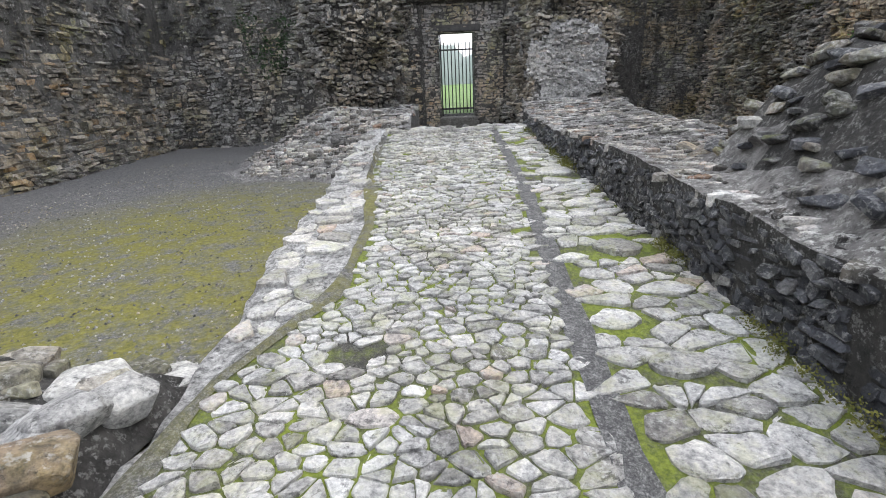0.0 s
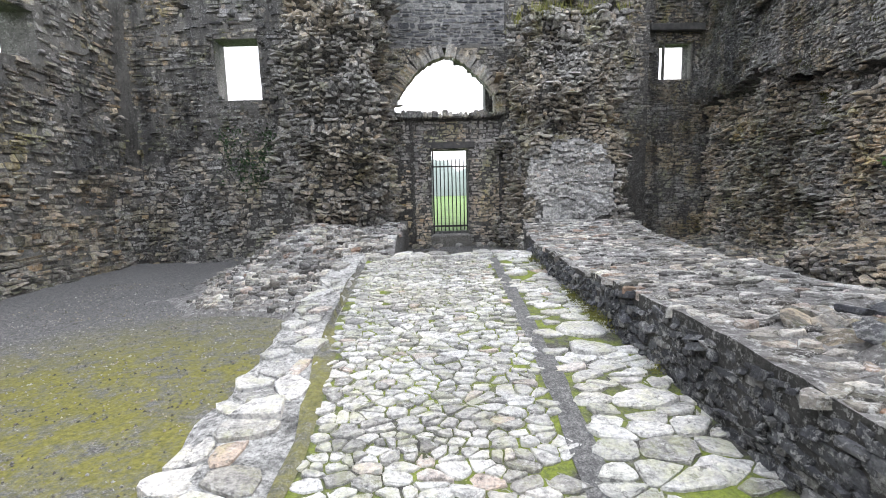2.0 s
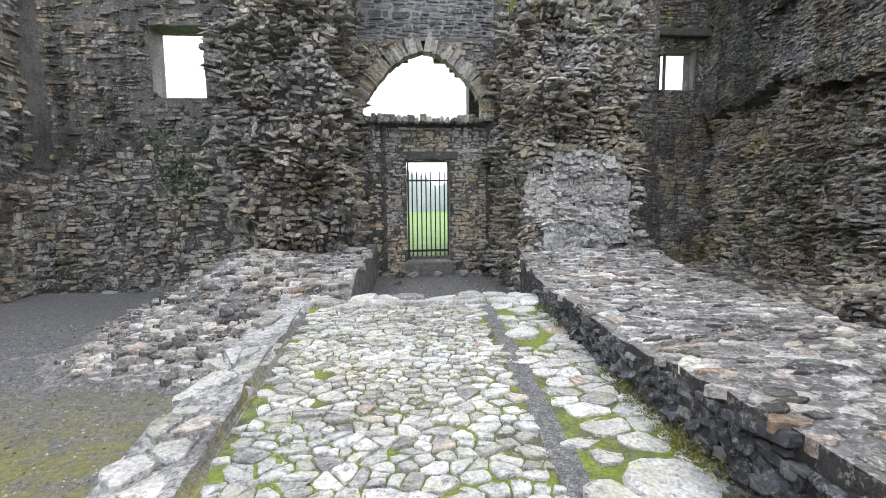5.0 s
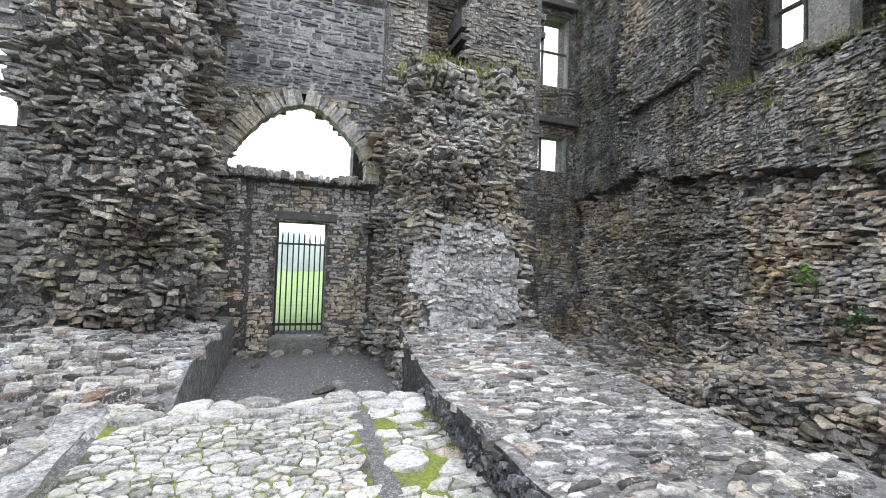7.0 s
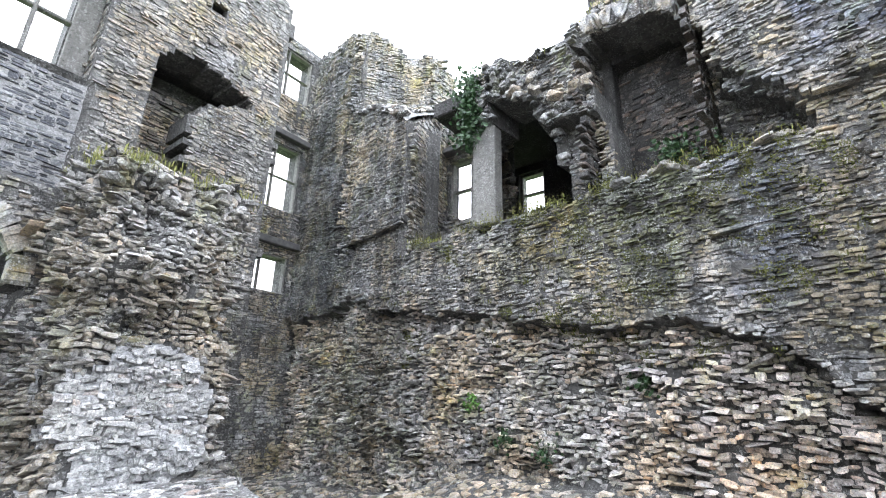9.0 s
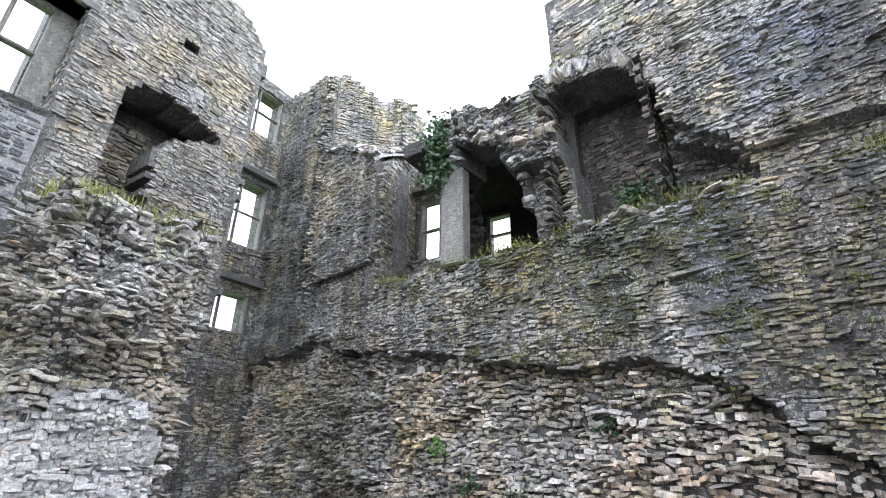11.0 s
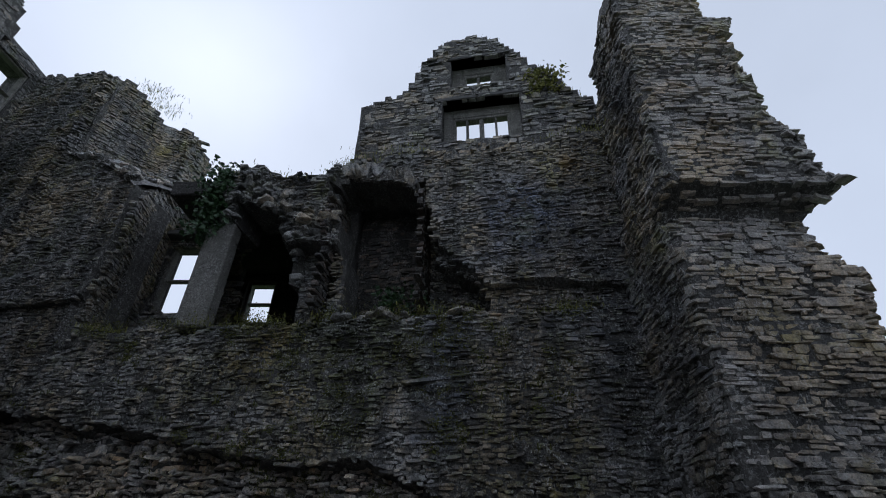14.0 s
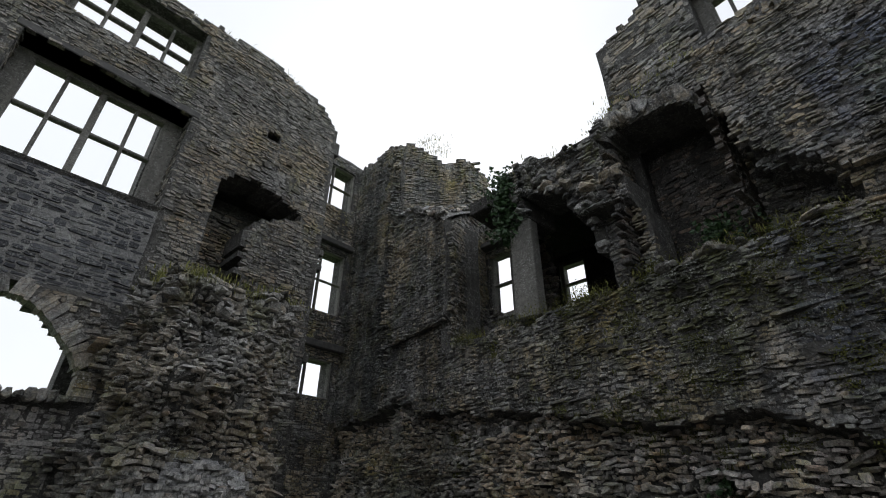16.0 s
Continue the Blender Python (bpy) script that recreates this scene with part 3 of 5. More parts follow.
# gate wall
ARCH_X, ARCH_Z = 0.47, 3.55


ARCH = [(-0.85, 3.5), (-0.75, 3.78), (-0.46, 4.23), (-0.12, 4.61), (0.24, 4.86), (0.56, 4.95), (0.82, 4.89), (1.19, 4.64), (1.55, 4.28), (1.79, 3.97), (1.79, 3.5)]


def arch_top(x):
    return piece(x, ARCH[:-1]) if -0.85 < x < 1.79 else 0.0


def near_arch(u, z, grow):
    """Inside the arch's outline, grown by some metres."""
    k = 1 + grow / 1.3
    x = ARCH_X + (u - ARCH_X) / k
    return -0.85 < x < 1.79 and 3.5 < z < 3.5 + (arch_top(x) - 3.5) * k


def n_keep(u, z):
    if z > piece(u, [(-3, 13.4), (1.3, 12.75), (3.4, 13.0), (4.6, 12.7), (5.3, 12.4), (5.75, 12.0)]) + ragged(u, z):
        return False
    if u > 5.82 + 0.03 * fractal((u, 0, z), 2.0):
        return False
    if 0.16 < u < 1.12 and 0.42 < z < 2.68:
        return False
    if near_arch(u, z, 0.16):
        return False
    if 3.76 < u < 4.12 and 10.3 < z < 10.62:
        return False
    if -0.98 < u < 2.05 and 7.3 < z < 9.8:
        return False
    if -0.7 < u < 1.75 and 10.8 < z < 12.4:
        return False
    if 3.02 < u < 5.1 and 5.8 < z < piece(u, [(3.0, 8.5), (3.2, 8.8), (3.75, 8.97), (4.4, 8.85), (5.08, 8.6)]) and not (u > 3.88 + 0.06 * fractal((z, 1, 1), 1.5) and z < piece(u, [(3.9, 7.6), (4.2, 8.02), (5.08, 8.4)]) + 0.06 * fractal((u, 1, 1), 2.0)):
        return False
    return True


def n_depth(u, z):
    d = 0.03 * fractal((u, 1, z), 0.9)
    if -0.44 < u < 2.05 and z < 3.5:
        d -= 0.16
    elif -0.86 < u < 2.17 and 5.15 < z < 7.3:
        d -= 0.1
    return d


arch_us = [x for x, z in ARCH]
us = spans(-3.2, 5.9, 0.14, arch_us + [3.78, 3.98, 0.16, 1.12, -0.44, 2.05, -0.98, -0.86, 2.17, 3.0, 5.1, 1.75, -0.7])
zs = spans(-0.3, 13.4, 0.14, [10.34, 10.54, 0.42, 2.68, 3.5, ARCH_Z, 5.15, 7.3, 9.8, 10.8, 12.4, 5.8, 8.6] + [arch_top(u) for u in arch_us])
north = slab("wall_north", N_WALL, us, zs, n_keep, n_depth, 0.9, BED, rough=0.012)
tagged(north, "ruined gatehouse wall with pointed arch over a gateway", "wall", kind="structure")


# north-east bay
def ne_keep(u, z):
    if z > 14.4 + ragged(u, z):
        return False
    for a, b in ((5.0, 6.22), (7.75, 10.1), (12.0, 13.9)):
        if 7.7 < u < 8.84 and a < z < b:
            return False
    return True


ne = slab("wall_northeast", NE_WALL, spans(2.0, 9.6, 0.2, [7.7, 8.84]), spans(-0.9, 14.8, 0.2, [5.0, 6.22, 7.75, 10.1, 12.0, 13.9]), ne_keep, lambda u, z: 0.05 * fractal((u, 6, z), 0.8) + max(0.0, 3.2 - z) * 0.12, 0.7, MORTAR)
tagged(ne, "damp dark stone wall of the corner bay with stacked window openings", "wall", kind="structure")


# north-west yard
def nwl_keep(u, z):
    return z < piece(u, [(-9, 2.2), (-6.5, 2.7), (-4.5, 3.2), (-2.8, 3.6)]) + ragged(u, z, 0.35)


nwl = slab("wall_northwest_low", NW_LOW, spans(-9.0, -2.4, 0.18), spans(-0.4, 4.2, 0.18), nwl_keep, lambda u, z: 0.12 * fractal((u, 7, z), 0.9) - 0.12 * z, 1.6, MORTAR)
tagged(nwl, "collapsed rubble facing at the foot of the yard wall", "wall", kind="structure")


def nwh_keep(u, z):
    return z < 11 + ragged(u, z) and not (-5.85 < u < -4.62 and 4.3 + 0.3 * fractal((u, 0, 1), 2.0) < z < 5.95) and not (-5.4 < u < -4.3 and 7.2 < z < 9.0)


nwh = slab("wall_northwest_high", NW_HIGH, spans(-9.0, -2.4, 0.25, [-5.85, -4.62, -5.4, -4.3]), spans(1.5, 11.2, 0.2, [4.3, 5.95, 7.2, 9.0]), nwh_keep, lambda u, z: 0.1 * fractal((u, 7, z), 0.6), 0.7, RENDER)
tagged(nwh, "grey lime-rendered ruined wall with window opening", "wall", kind="structure")


def w_keep(u, z):
    return z < 8.5 + ragged(u, z) and not (11.2 < u < 12.2 and 4.5 < z < 5.6)


west = slab("wall_west", W_WALL, spans(-7.5, 15.6, 0.3, [11.2, 12.2]), spans(-0.4, 8.8, 0.3, [4.5, 5.6]), w_keep, lambda u, z: 0.15 * fractal((u, 7, z), 0.6) + max(0, 1.4 - z) * 0.35, 0.8, RENDER)
tagged(west, "stained ruined yard wall with rubble foot", "wall", kind="structure")
south = slab("wall_south", S_WALL, spans(-8.2, 6.0, 0.5), spans(-0.4, 5.0, 0.5), lambda u, z: True, lambda u, z: 0.1 * fractal((u, 7, z), 0.6), 0.8, MORTAR)
tagged(south, "plain stone wall closing the yard", "wall", kind="structure")


def lump(name, wrap, z0, z1, depth, top, label, res=0.16):
    """A broken buttress: a closed shell round three sides with a ragged top."""
    us = spans(0, wrap.total(), res)
    zs = spans(z0, z1, res)
    verts, faces = [], []
    for z in zs:
        for u in us:
            zz = min(z, top(u)) if z > z0 else z
            verts.append(wrap.at(u, zz, depth(u, zz)))
    n = len(us)
    for j in range(len(zs) - 1):
        for i in range(n - 1):
            a = j * n + i
            faces.append((a, a + 1, a + 1 + n, a + n))
    base = (len(zs) - 1) * n
    faces.append(tuple(range(base, base + n)))
    ob = mesh_of(name, verts, faces, MORTAR)
    return tagged(ob, label, "buttress", kind="structure")


R_BUT = Wrap([(-0.9, 2.0, 4.3, 10.6), (0.9, 2.1, 4.1, 10.8), (2.4, 2.2, 3.95, 11.05), (2.9, 2.25, 4.05, 11.4), (3.6, 2.25, 4.2, 11.3), (5.4, 2.25, 4.2, 11.7)], 13.75)
L_BUT = Wrap([(-0.3, -3.0, -0.8, 11.7), (1.5, -2.95, -0.9, 11.6), (3.0, -2.85, -1.0, 11.4), (5.0, -2.75, -1.0, 11.4), (7.0, -2.7, -1.0, 11.9)], 13.75)


def r_depth(u, z):
    return (0.14 if 0.9 < z < 2.5 else 0.36) * fractal((u, 21, z), 1.3, 5) + (0.02 if 0.9 < z < 2.5 else 0.22) * fractal((u, 24, z), 2.9, 4)


def l_depth(u, z):
    return 0.4 * fractal((u, 33, z), 1.3, 5) + 0.18 * fractal((u, 36, z), 2.9, 4)


r_but = lump("buttress_east", R_BUT, -0.9, 5.7, r_depth, lambda u: 5.25 + 0.3 * fractal((u, 2, 2), 1.2), "broken rubble buttress with a grassy top")
l_but = lump("buttress_west", L_BUT, -0.3, 7.2, l_depth, lambda u: 6.7 + 0.4 * fractal((u, 4, 2), 1.2), "tall broken rubble buttress beside the gate")

# south-east pier


class Turned:
    """The pier's faces: the same wrap, turned so that its front looks west."""

    def __init__(self, rows, back):
        self.w = Wrap(rows, back, 0.1)

    def total(self):
        return self.w.total()

    def at(self, u, z, d):
        x, y, z = self.w.at(u, z, d)
        return (y, -x, z)

    def axes(self, u, z):
        t, n = self.w.axes(u, z)
        return (t[1], -t[0]), (n[1], -n[0])


PIER = Turned([(-0.9, -1.6, 0.3, 5.0), (3.0, -1.5, 0.2, 5.1), (4.9, -1.44, 0.6, 5.15), (5.2, -1.43, 0.4, 5.25), (5.95, -1.38, 0.55, 5.45), (6.18, -1.38, 0.88, 4.95), (6.4, -1.37, 0.66, 5.0), (7.3, -1.32, 0.66, 5.1), (7.6, -1.3, 0.42, 5.12), (8.8, -1.25, 0.5, 5.2), (9.4, -1.2, 0.58, 5.1), (9.6, -1.15, 0.6, 5.3), (10.2, -1.1, 0.75, 5.3), (10.4, -1.08, 0.92, 5.3), (10.6, -1.05, 0.6, 5.4), (11.2, -1.0, 0.45, 5.4), (12.6, -0.9, 0.1, 5.5)], 6.9)
pier = lump("pier_south", PIER, -0.9, 12.6, lambda u, z: 0.14 * fractal((u, 41, z), 1.2, 5), lambda u: 11.9 + 0.6 * fractal((u, 4, 7), 1.2), "tall broken masonry pier with an overhanging ledge")
pier.data.materials[0] = BED

# ---- upper rooms of the east wall ----
GABLE = Face(*E_WALL.at(0, 0, -0.7)[:2], 0.1425, 0.9898, -1)
GABLE_TOP = [(0.6, 10.2), (0.9, 10.6), (1.9, 12.0), (2.9, 13.4), (3.2, 13.9), (3.84, 14.16), (4.48, 14.1), (5.1, 13.3), (5.3, 12.9), (5.57, 12.1), (6.65, 11.65), (6.7, 9.0)]


def g_keep(u, z):
    y = u * 0.9898
    if z > piece(y, GABLE_TOP) + ragged(u, z, 0.14):
        return False
    return not (2.73 < y < 4.61 and 10.05 < z < 11.5) and not (2.97 < y < 4.41 and 12.0 < z < 13.15)


gable = slab("wall_gable", GABLE, spans(0.6 / 0.9898, 6.72 / 0.9898, 0.15, [v / 0.9898 for v in (2.73, 4.61, 2.97, 4.41)]), spans(8.6, 14.5, 0.15, [10.05, 11.5, 12.0, 13.15]), g_keep, lambda u, z: 0.04 * fractal((u, 9, z), 1.0), 0.6, MORTAR)
tagged(gable, "ruined stone gable with small mullioned windows above the wall", "wall", kind="structure")

HEARTH = Face(*E_WALL.at(0, 0, -1.3)[:2], 0.1425, 0.9898, -1)
hearth = slab("wall_hearth_back", HEARTH, spans(3.2, 7.2, 0.2), spans(5.2, 9.0, 0.2), lambda u, z: True, lambda u, z: 0.05 * fractal((u, 9, z), 1.0), 0.5, SHADED_CORE)
tagged(hearth, "sooty back of the broken upper hearth, darkened for its shade", "wall", kind="structure")

# boxes added behind the wall to close the hearth and keep it dark
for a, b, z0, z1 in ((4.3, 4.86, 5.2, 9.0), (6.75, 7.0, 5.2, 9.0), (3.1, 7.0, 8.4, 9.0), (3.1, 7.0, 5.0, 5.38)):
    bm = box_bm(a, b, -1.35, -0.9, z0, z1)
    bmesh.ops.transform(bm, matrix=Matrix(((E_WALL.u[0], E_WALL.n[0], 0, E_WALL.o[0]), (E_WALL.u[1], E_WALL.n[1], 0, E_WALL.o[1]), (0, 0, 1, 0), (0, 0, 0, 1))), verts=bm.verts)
    part("hearth_side", bm, SHADED_CORE, hearth)

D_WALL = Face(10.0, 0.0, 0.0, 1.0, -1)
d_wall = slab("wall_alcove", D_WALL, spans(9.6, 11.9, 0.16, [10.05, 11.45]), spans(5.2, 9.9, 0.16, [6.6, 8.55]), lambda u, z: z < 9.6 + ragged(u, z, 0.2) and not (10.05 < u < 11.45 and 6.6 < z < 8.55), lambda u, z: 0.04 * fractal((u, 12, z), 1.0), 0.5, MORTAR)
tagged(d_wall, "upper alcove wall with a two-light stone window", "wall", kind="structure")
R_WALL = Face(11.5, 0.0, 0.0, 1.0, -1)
# chamber walls take the near-black core: its inner shade is in the colour
r_wall = slab("wall_chamber", R_WALL, spans(6.2, 10.6, 0.2, [9.2, 10.0]), spans(5.2, 8.9, 0.2, [7.03, 8.34]), lambda u, z: not (9.2 < u < 10.0 and 7.03 < z < 8.34), lambda u, z: 0.04 * fractal((u, 15, z), 1.0), 0.5, SHADED_CORE)
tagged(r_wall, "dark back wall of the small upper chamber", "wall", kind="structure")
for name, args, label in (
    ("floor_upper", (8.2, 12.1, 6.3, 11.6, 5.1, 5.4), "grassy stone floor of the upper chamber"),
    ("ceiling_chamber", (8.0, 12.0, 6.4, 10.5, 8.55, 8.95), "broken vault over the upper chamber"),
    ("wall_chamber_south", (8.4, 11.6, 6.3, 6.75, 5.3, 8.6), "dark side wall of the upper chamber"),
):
    tagged(part(name, box_bm(*args, 0.03), SHADED_CORE if "chamber" in name else MORTAR, None), label, "wall", kind="structure")
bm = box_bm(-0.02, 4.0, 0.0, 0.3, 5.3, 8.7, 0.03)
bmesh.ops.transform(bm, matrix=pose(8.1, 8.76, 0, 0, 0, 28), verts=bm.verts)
tagged(part("wall_chamber_north", bm, SHADED_CORE, None), "dark side wall of the upper chamber", "wall", kind="structure")
jamb = part("jamb", box_bm(7.86, 8.2, 8.7, 9.26, 5.38, 7.66, 0.03), ASHLAR, None)
tagged(jamb, "pale plastered stone jamb between the upper openings", "wall", kind="structure")

# turret: upper tier standing back from the wall face
T_FACES = []
for (ax, ay), (bx, by), zs in (((8.62, 14.05), (9.9, 13.02), [(0, 13.5), (0.35, 13.75), (1.1, 13.2), (1.7, 12.85)]), ((9.9, 13.02), (10.35, 12.28), [(0, 12.85), (0.5, 13.1), (0.9, 12.85)]), ((10.35, 12.28), (11.0, 12.12), [(0, 12.75), (0.7, 12.45)]), ((8.24, 11.22), (10.3, 11.62), [(0, 8.9), (0.8, 9.5), (2.1, 10.4)])):
    f = Face(ax, ay, bx - ax, by - ay)
    w = math.hypot(bx - ax, by - ay)
    side = slab("wall_turret", f, spans(0, w, 0.16), spans(5.2, 14, 0.16), lambda u, z, zs=zs: z < piece(u, zs) + ragged(u, z, 0.1), lambda u, z: 0.04 * fractal((u, 18, z), 1.0), 0.4, BED)
    tagged(side, "faceted stone turret wall standing above the corner", "wall", kind="structure")
    T_FACES.append((f, w, zs, side))


def cap_point(y, b):
    """The weathered slope between the turret's lower stage and its upper tier."""
    z = piece(y, E_TOP) - 0.05 + 0.75 * b ** 0.6 + 0.12 * fractal((y, b, 3), 1.6)
    x, yy, z = E_WALL.at(y / 0.9898, z, 0.24 - 1.7 * b)
    return (x, yy - 0.2 * b * (13.0 - y), z)


cap_ys, cap_bs = spans(11.38, 13.9, 0.12), spans(0, 1, 0.1)
cap = mesh_of("turret_cap", [cap_point(y, b) for y in cap_ys for b in cap_bs], [(i * len(cap_bs) + j, (i + 1) * len(cap_bs) + j, (i + 1) * len(cap_bs) + j + 1, i * len(cap_bs) + j + 1) for i in range(len(cap_ys) - 1) for j in range(len(cap_bs) - 1)], CRUST)
tagged(cap, "sloping lichened cap of the turret's lower stage", "wall", kind="structure")
rt = random.Random(61)
for k in range(90):
    y, b = rt.uniform(11.4, 13.85), rt.random() ** 1.6
    r = rt.uniform(0.06, 0.13)
    part("cap_stone", rock_bm(rt, *cap_point(y, b), r * 1.5, r * 1.3, r * 0.5), MATS["lichened top" if rt.random() < 0.7 else "damp facing"][1], cap)
# back of the gate wall's hearth and the wall behind the upper windows
fp_back = slab("wall_gate_hearth_back", Face(0.0, 15.2, 1, 0), spans(2.7, 5.5, 0.2), spans(5.5, 9.1, 0.2), lambda u, z: True, lambda u, z: 0.04 * fractal((u, 19, z), 1.0), 0.35, MORTAR)
tagged(fp_back, "back of the hearth recess in the gate wall", "wall", kind="structure")


# pale pointing behind the slate panel
putlog = tagged(part("putlog_back", box_bm(3.6, 4.3, 14.28, 14.55, 10.15, 10.8), MORTAR, None), "dark stone at the back of a putlog hole", "wall", kind="structure")
pointing = part("pointing", box_bm(-0.85, 2.16, 13.765, 13.95, 5.16, 7.29), POINTING, north)


# closing boxes added behind the gate wall so that its hearth stays dark
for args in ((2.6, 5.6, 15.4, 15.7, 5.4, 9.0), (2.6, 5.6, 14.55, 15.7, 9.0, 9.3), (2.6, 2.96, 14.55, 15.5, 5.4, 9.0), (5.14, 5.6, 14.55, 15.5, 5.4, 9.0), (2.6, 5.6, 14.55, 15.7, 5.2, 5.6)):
    part("hearth_side", box_bm(*args), SHADED_CORE, fp_back)


# ---- stone windows ----
def window(name, face, u0, u1, z0, z1, lights, rows, d, label, thick=(), bar=0.09, deep=0.2, hole=None, cuts=()):
    """Mullions, transoms and a frame of cut stone in an opening."""
    ob = thing(name, label, "window")
    tagged(ob, kind="structure")

    def bit(nm, a, b, c, e, off=0.0):
        bm = box_bm(a, b, -deep / 2 - off, deep / 2 + off, c, e, 0.018)
        bmesh.ops.transform(bm, matrix=Matrix(((face.u[0], face.n[0], 0, face.o[0] + face.n[0] * d), (face.u[1], face.n[1], 0, face.o[1] + face.n[1] * d), (0, 0, 1, 0), (0, 0, 0, 1))), verts=bm.verts)
        part(nm, bm, ASHLAR, ob)

    if hole:
        a, b, c, e = hole
        for nm, q in (("surround", (a - 0.05, u0 + 0.01, c - 0.05, e + 0.05)), ("surround", (u1 - 0.01, b + 0.05, c - 0.05, e + 0.05)), ("surround", (u0, u1, c - 0.05, z0 + 0.01)), ("surround", (u0, u1, z1 - 0.01, e + 0.05))):
            bit(nm, *q, 0.03)
    bit("window_frame", u0 - 0.02, u0 + bar, z0, z1)
    bit("window_frame", u1 - bar, u1 + 0.02, z0, z1)
    bit("window_head", u0 - 0.02, u1 + 0.02, z1 - bar, z1 + 0.03, 0.004)
    bit("window_sill", u0 - 0.02, u1 + 0.02, z0 - 0.03, z0 + bar, 0.02)
    for k in range(1, lights):
        m = cuts[k - 1] if cuts else u0 + (u1 - u0) * k / lights
        w = bar * (1.5 if k in thick else 0.75)
        bit("mullion", m - w / 2, m + w / 2, z0 + bar, z1 - bar, -0.01)
    for k in range(1, rows):
        m = z0 + (z1 - z0) * k / rows
        bit("transom", u0 + bar, u1 - bar, m - bar * 0.38, m + bar * 0.38, -0.02)
    return ob


window("window_1", N_WALL, -0.75, 1.78, 7.5, 9.78, 4, 2, -0.68, "large four-light mullioned stone window with transom", thick=(2,), hole=(-0.98, 2.05, 7.3, 9.8))
window("window_2", N_WALL, -0.7, 1.75, 10.8, 12.4, 4, 2, -0.45, "upper four-light mullioned stone window", thick=(2,))
window("window_3", NE_WALL, 7.7, 8.84, 5.0, 6.22, 2, 1, -0.15, "narrow two-light stone window in the corner bay", bar=0.05, cuts=(7.92,))
window("window_4", NE_WALL, 7.7, 8.84, 7.75, 10.1, 2, 2, -0.15, "tall two-light stone window with transom", bar=0.05, cuts=(7.92,))
window("window_5", NE_WALL, 7.7, 8.84, 12.0, 13.9, 2, 2, -0.15, "top two-light stone window with transom", bar=0.05, cuts=(7.92,))
window("window_6", D_WALL, 10.05, 11.45, 6.6, 8.55, 2, 2, -0.2, "two-light stone window in the alcove", bar=0.08)
window("window_7", R_WALL, 9.2, 10.0, 7.03, 8.34, 1, 2, -0.2, "small transomed window of the dark chamber", bar=0.08)
GU = 1 / 0.9898
window("window_8", GABLE, 2.98 * GU, 4.4 * GU, 10.3, 11.22, 4, 1, -0.45, "row of four small gable lights", thick=(2,), bar=0.075, hole=(2.73 * GU, 4.61 * GU, 10.05, 11.5))
window("window_9", GABLE, 3.3 * GU, 4.14 * GU, 12.36, 12.9, 2, 1, -0.45, "pair of small lights high in the gable", bar=0.1, hole=(2.97 * GU, 4.41 * GU, 12.0, 13.15))

# stone lintel slabs
for name, face, u0, u1, d0, d1, z0, z1, label in (
    ("window_lintel", N_WALL, -1.12, 2.2, -0.62, 0.03, 9.8, 9.98, "long dark slab over the great window"),
    ("window_lintel", NE_WALL, 7.3, 9.1, -0.3, 0.25, 10.3, 10.5, "dark projecting slab above a window"),
    ("window_lintel", NE_WALL, 7.3, 9.1, -0.3, 0.25, 6.5, 6.72, "dark projecting slab above a window"),
    ("window_lintel", D_WALL, 9.95, 11.7, -0.2, 0.35, 8.66, 8.8, "dark slab above the alcove window"),
    ("window_lintel", GABLE, 2.6 * GU, 4.75 * GU, -0.55, 0.04, 11.5, 11.63, "slab over the gable lights"),
    ("window_lintel", GABLE, 2.85 * GU, 4.5 * GU, -0.55, 0.04, 13.15, 13.26, "slab over the top gable lights"),
    ("gate_lintel", N_WALL, 0.0, 1.3, -0.4, -0.13, 2.68, 2.86, "stone lintel over the gateway"),
    ("ledge_slab", E_WALL, 11.9, 12.7, -0.3, 0.06, 5.98, 6.1, "broken slab in the turret wall"),
):
    bm = box_bm(u0, u1, d0, d1, z0, z1, 0.02)
    bmesh.ops.transform(bm, matrix=Matrix(((face.u[0], face.n[0], 0, face.o[0]), (face.u[1], face.n[1], 0, face.o[1]), (0, 0, 1, 0), (0, 0, 0, 1))), verts=bm.verts)
    tagged(part(name, bm, SLAB, None), label, "lintel", kind="structure")

# ---- causeway, low walls, rubble ----
def kerb_in(y):
    return piece(y, [(0.8, -1.25), (1.9, -1.15), (2.8, -0.68), (4, -0.64), (6, -0.86), (9, -0.92)])


cv, cf = [], []
cys = spans(-3.0, 8.85, 0.12)
COLS = 9
for y in cys:
    z = ramp_z(y) - 0.02
    e = -1.33 + 0.1 * fractal((y, 3, 3), 1.6) + 0.05 * fractal((y, 5, 3), 6.0)
    cv.append((e - 0.05, y, -0.5))
    for k in range(COLS):
        x = e + (kerb_in(y) - e) * k / (COLS - 1)
        cv.append((x, y, z + (0.035 * fractal((x, y, 8), 2.4) + 0.02 * fractal((x, y, 8), 7.0) + 0.012 + 0.05 * min(1.0, max(0.0, y - 5.0)) if 0 < k < COLS - 1 else -0.02 if k == 0 else 0.0)))
    cv += [(1.8, y, z), (1.8, y, -0.9)]
n = COLS + 3
for j in range(len(cys) - 1):
    for k in range(n - 1):
        a = j * n + k
        cf.append((a, a + 1, a + n + 1, a + n))
cf += [tuple(range(n)), tuple(len(cv) - n + k for k in range(n))]
causeway = mesh_of("pavement", cv, cf, JOINT)
causeway.data.materials.append(KERB)
causeway.data.polygons.foreach_set("material_index", [1 if i % (n - 1) < COLS and i < len(cf) - 2 else 0 for i in range(len(cf))])
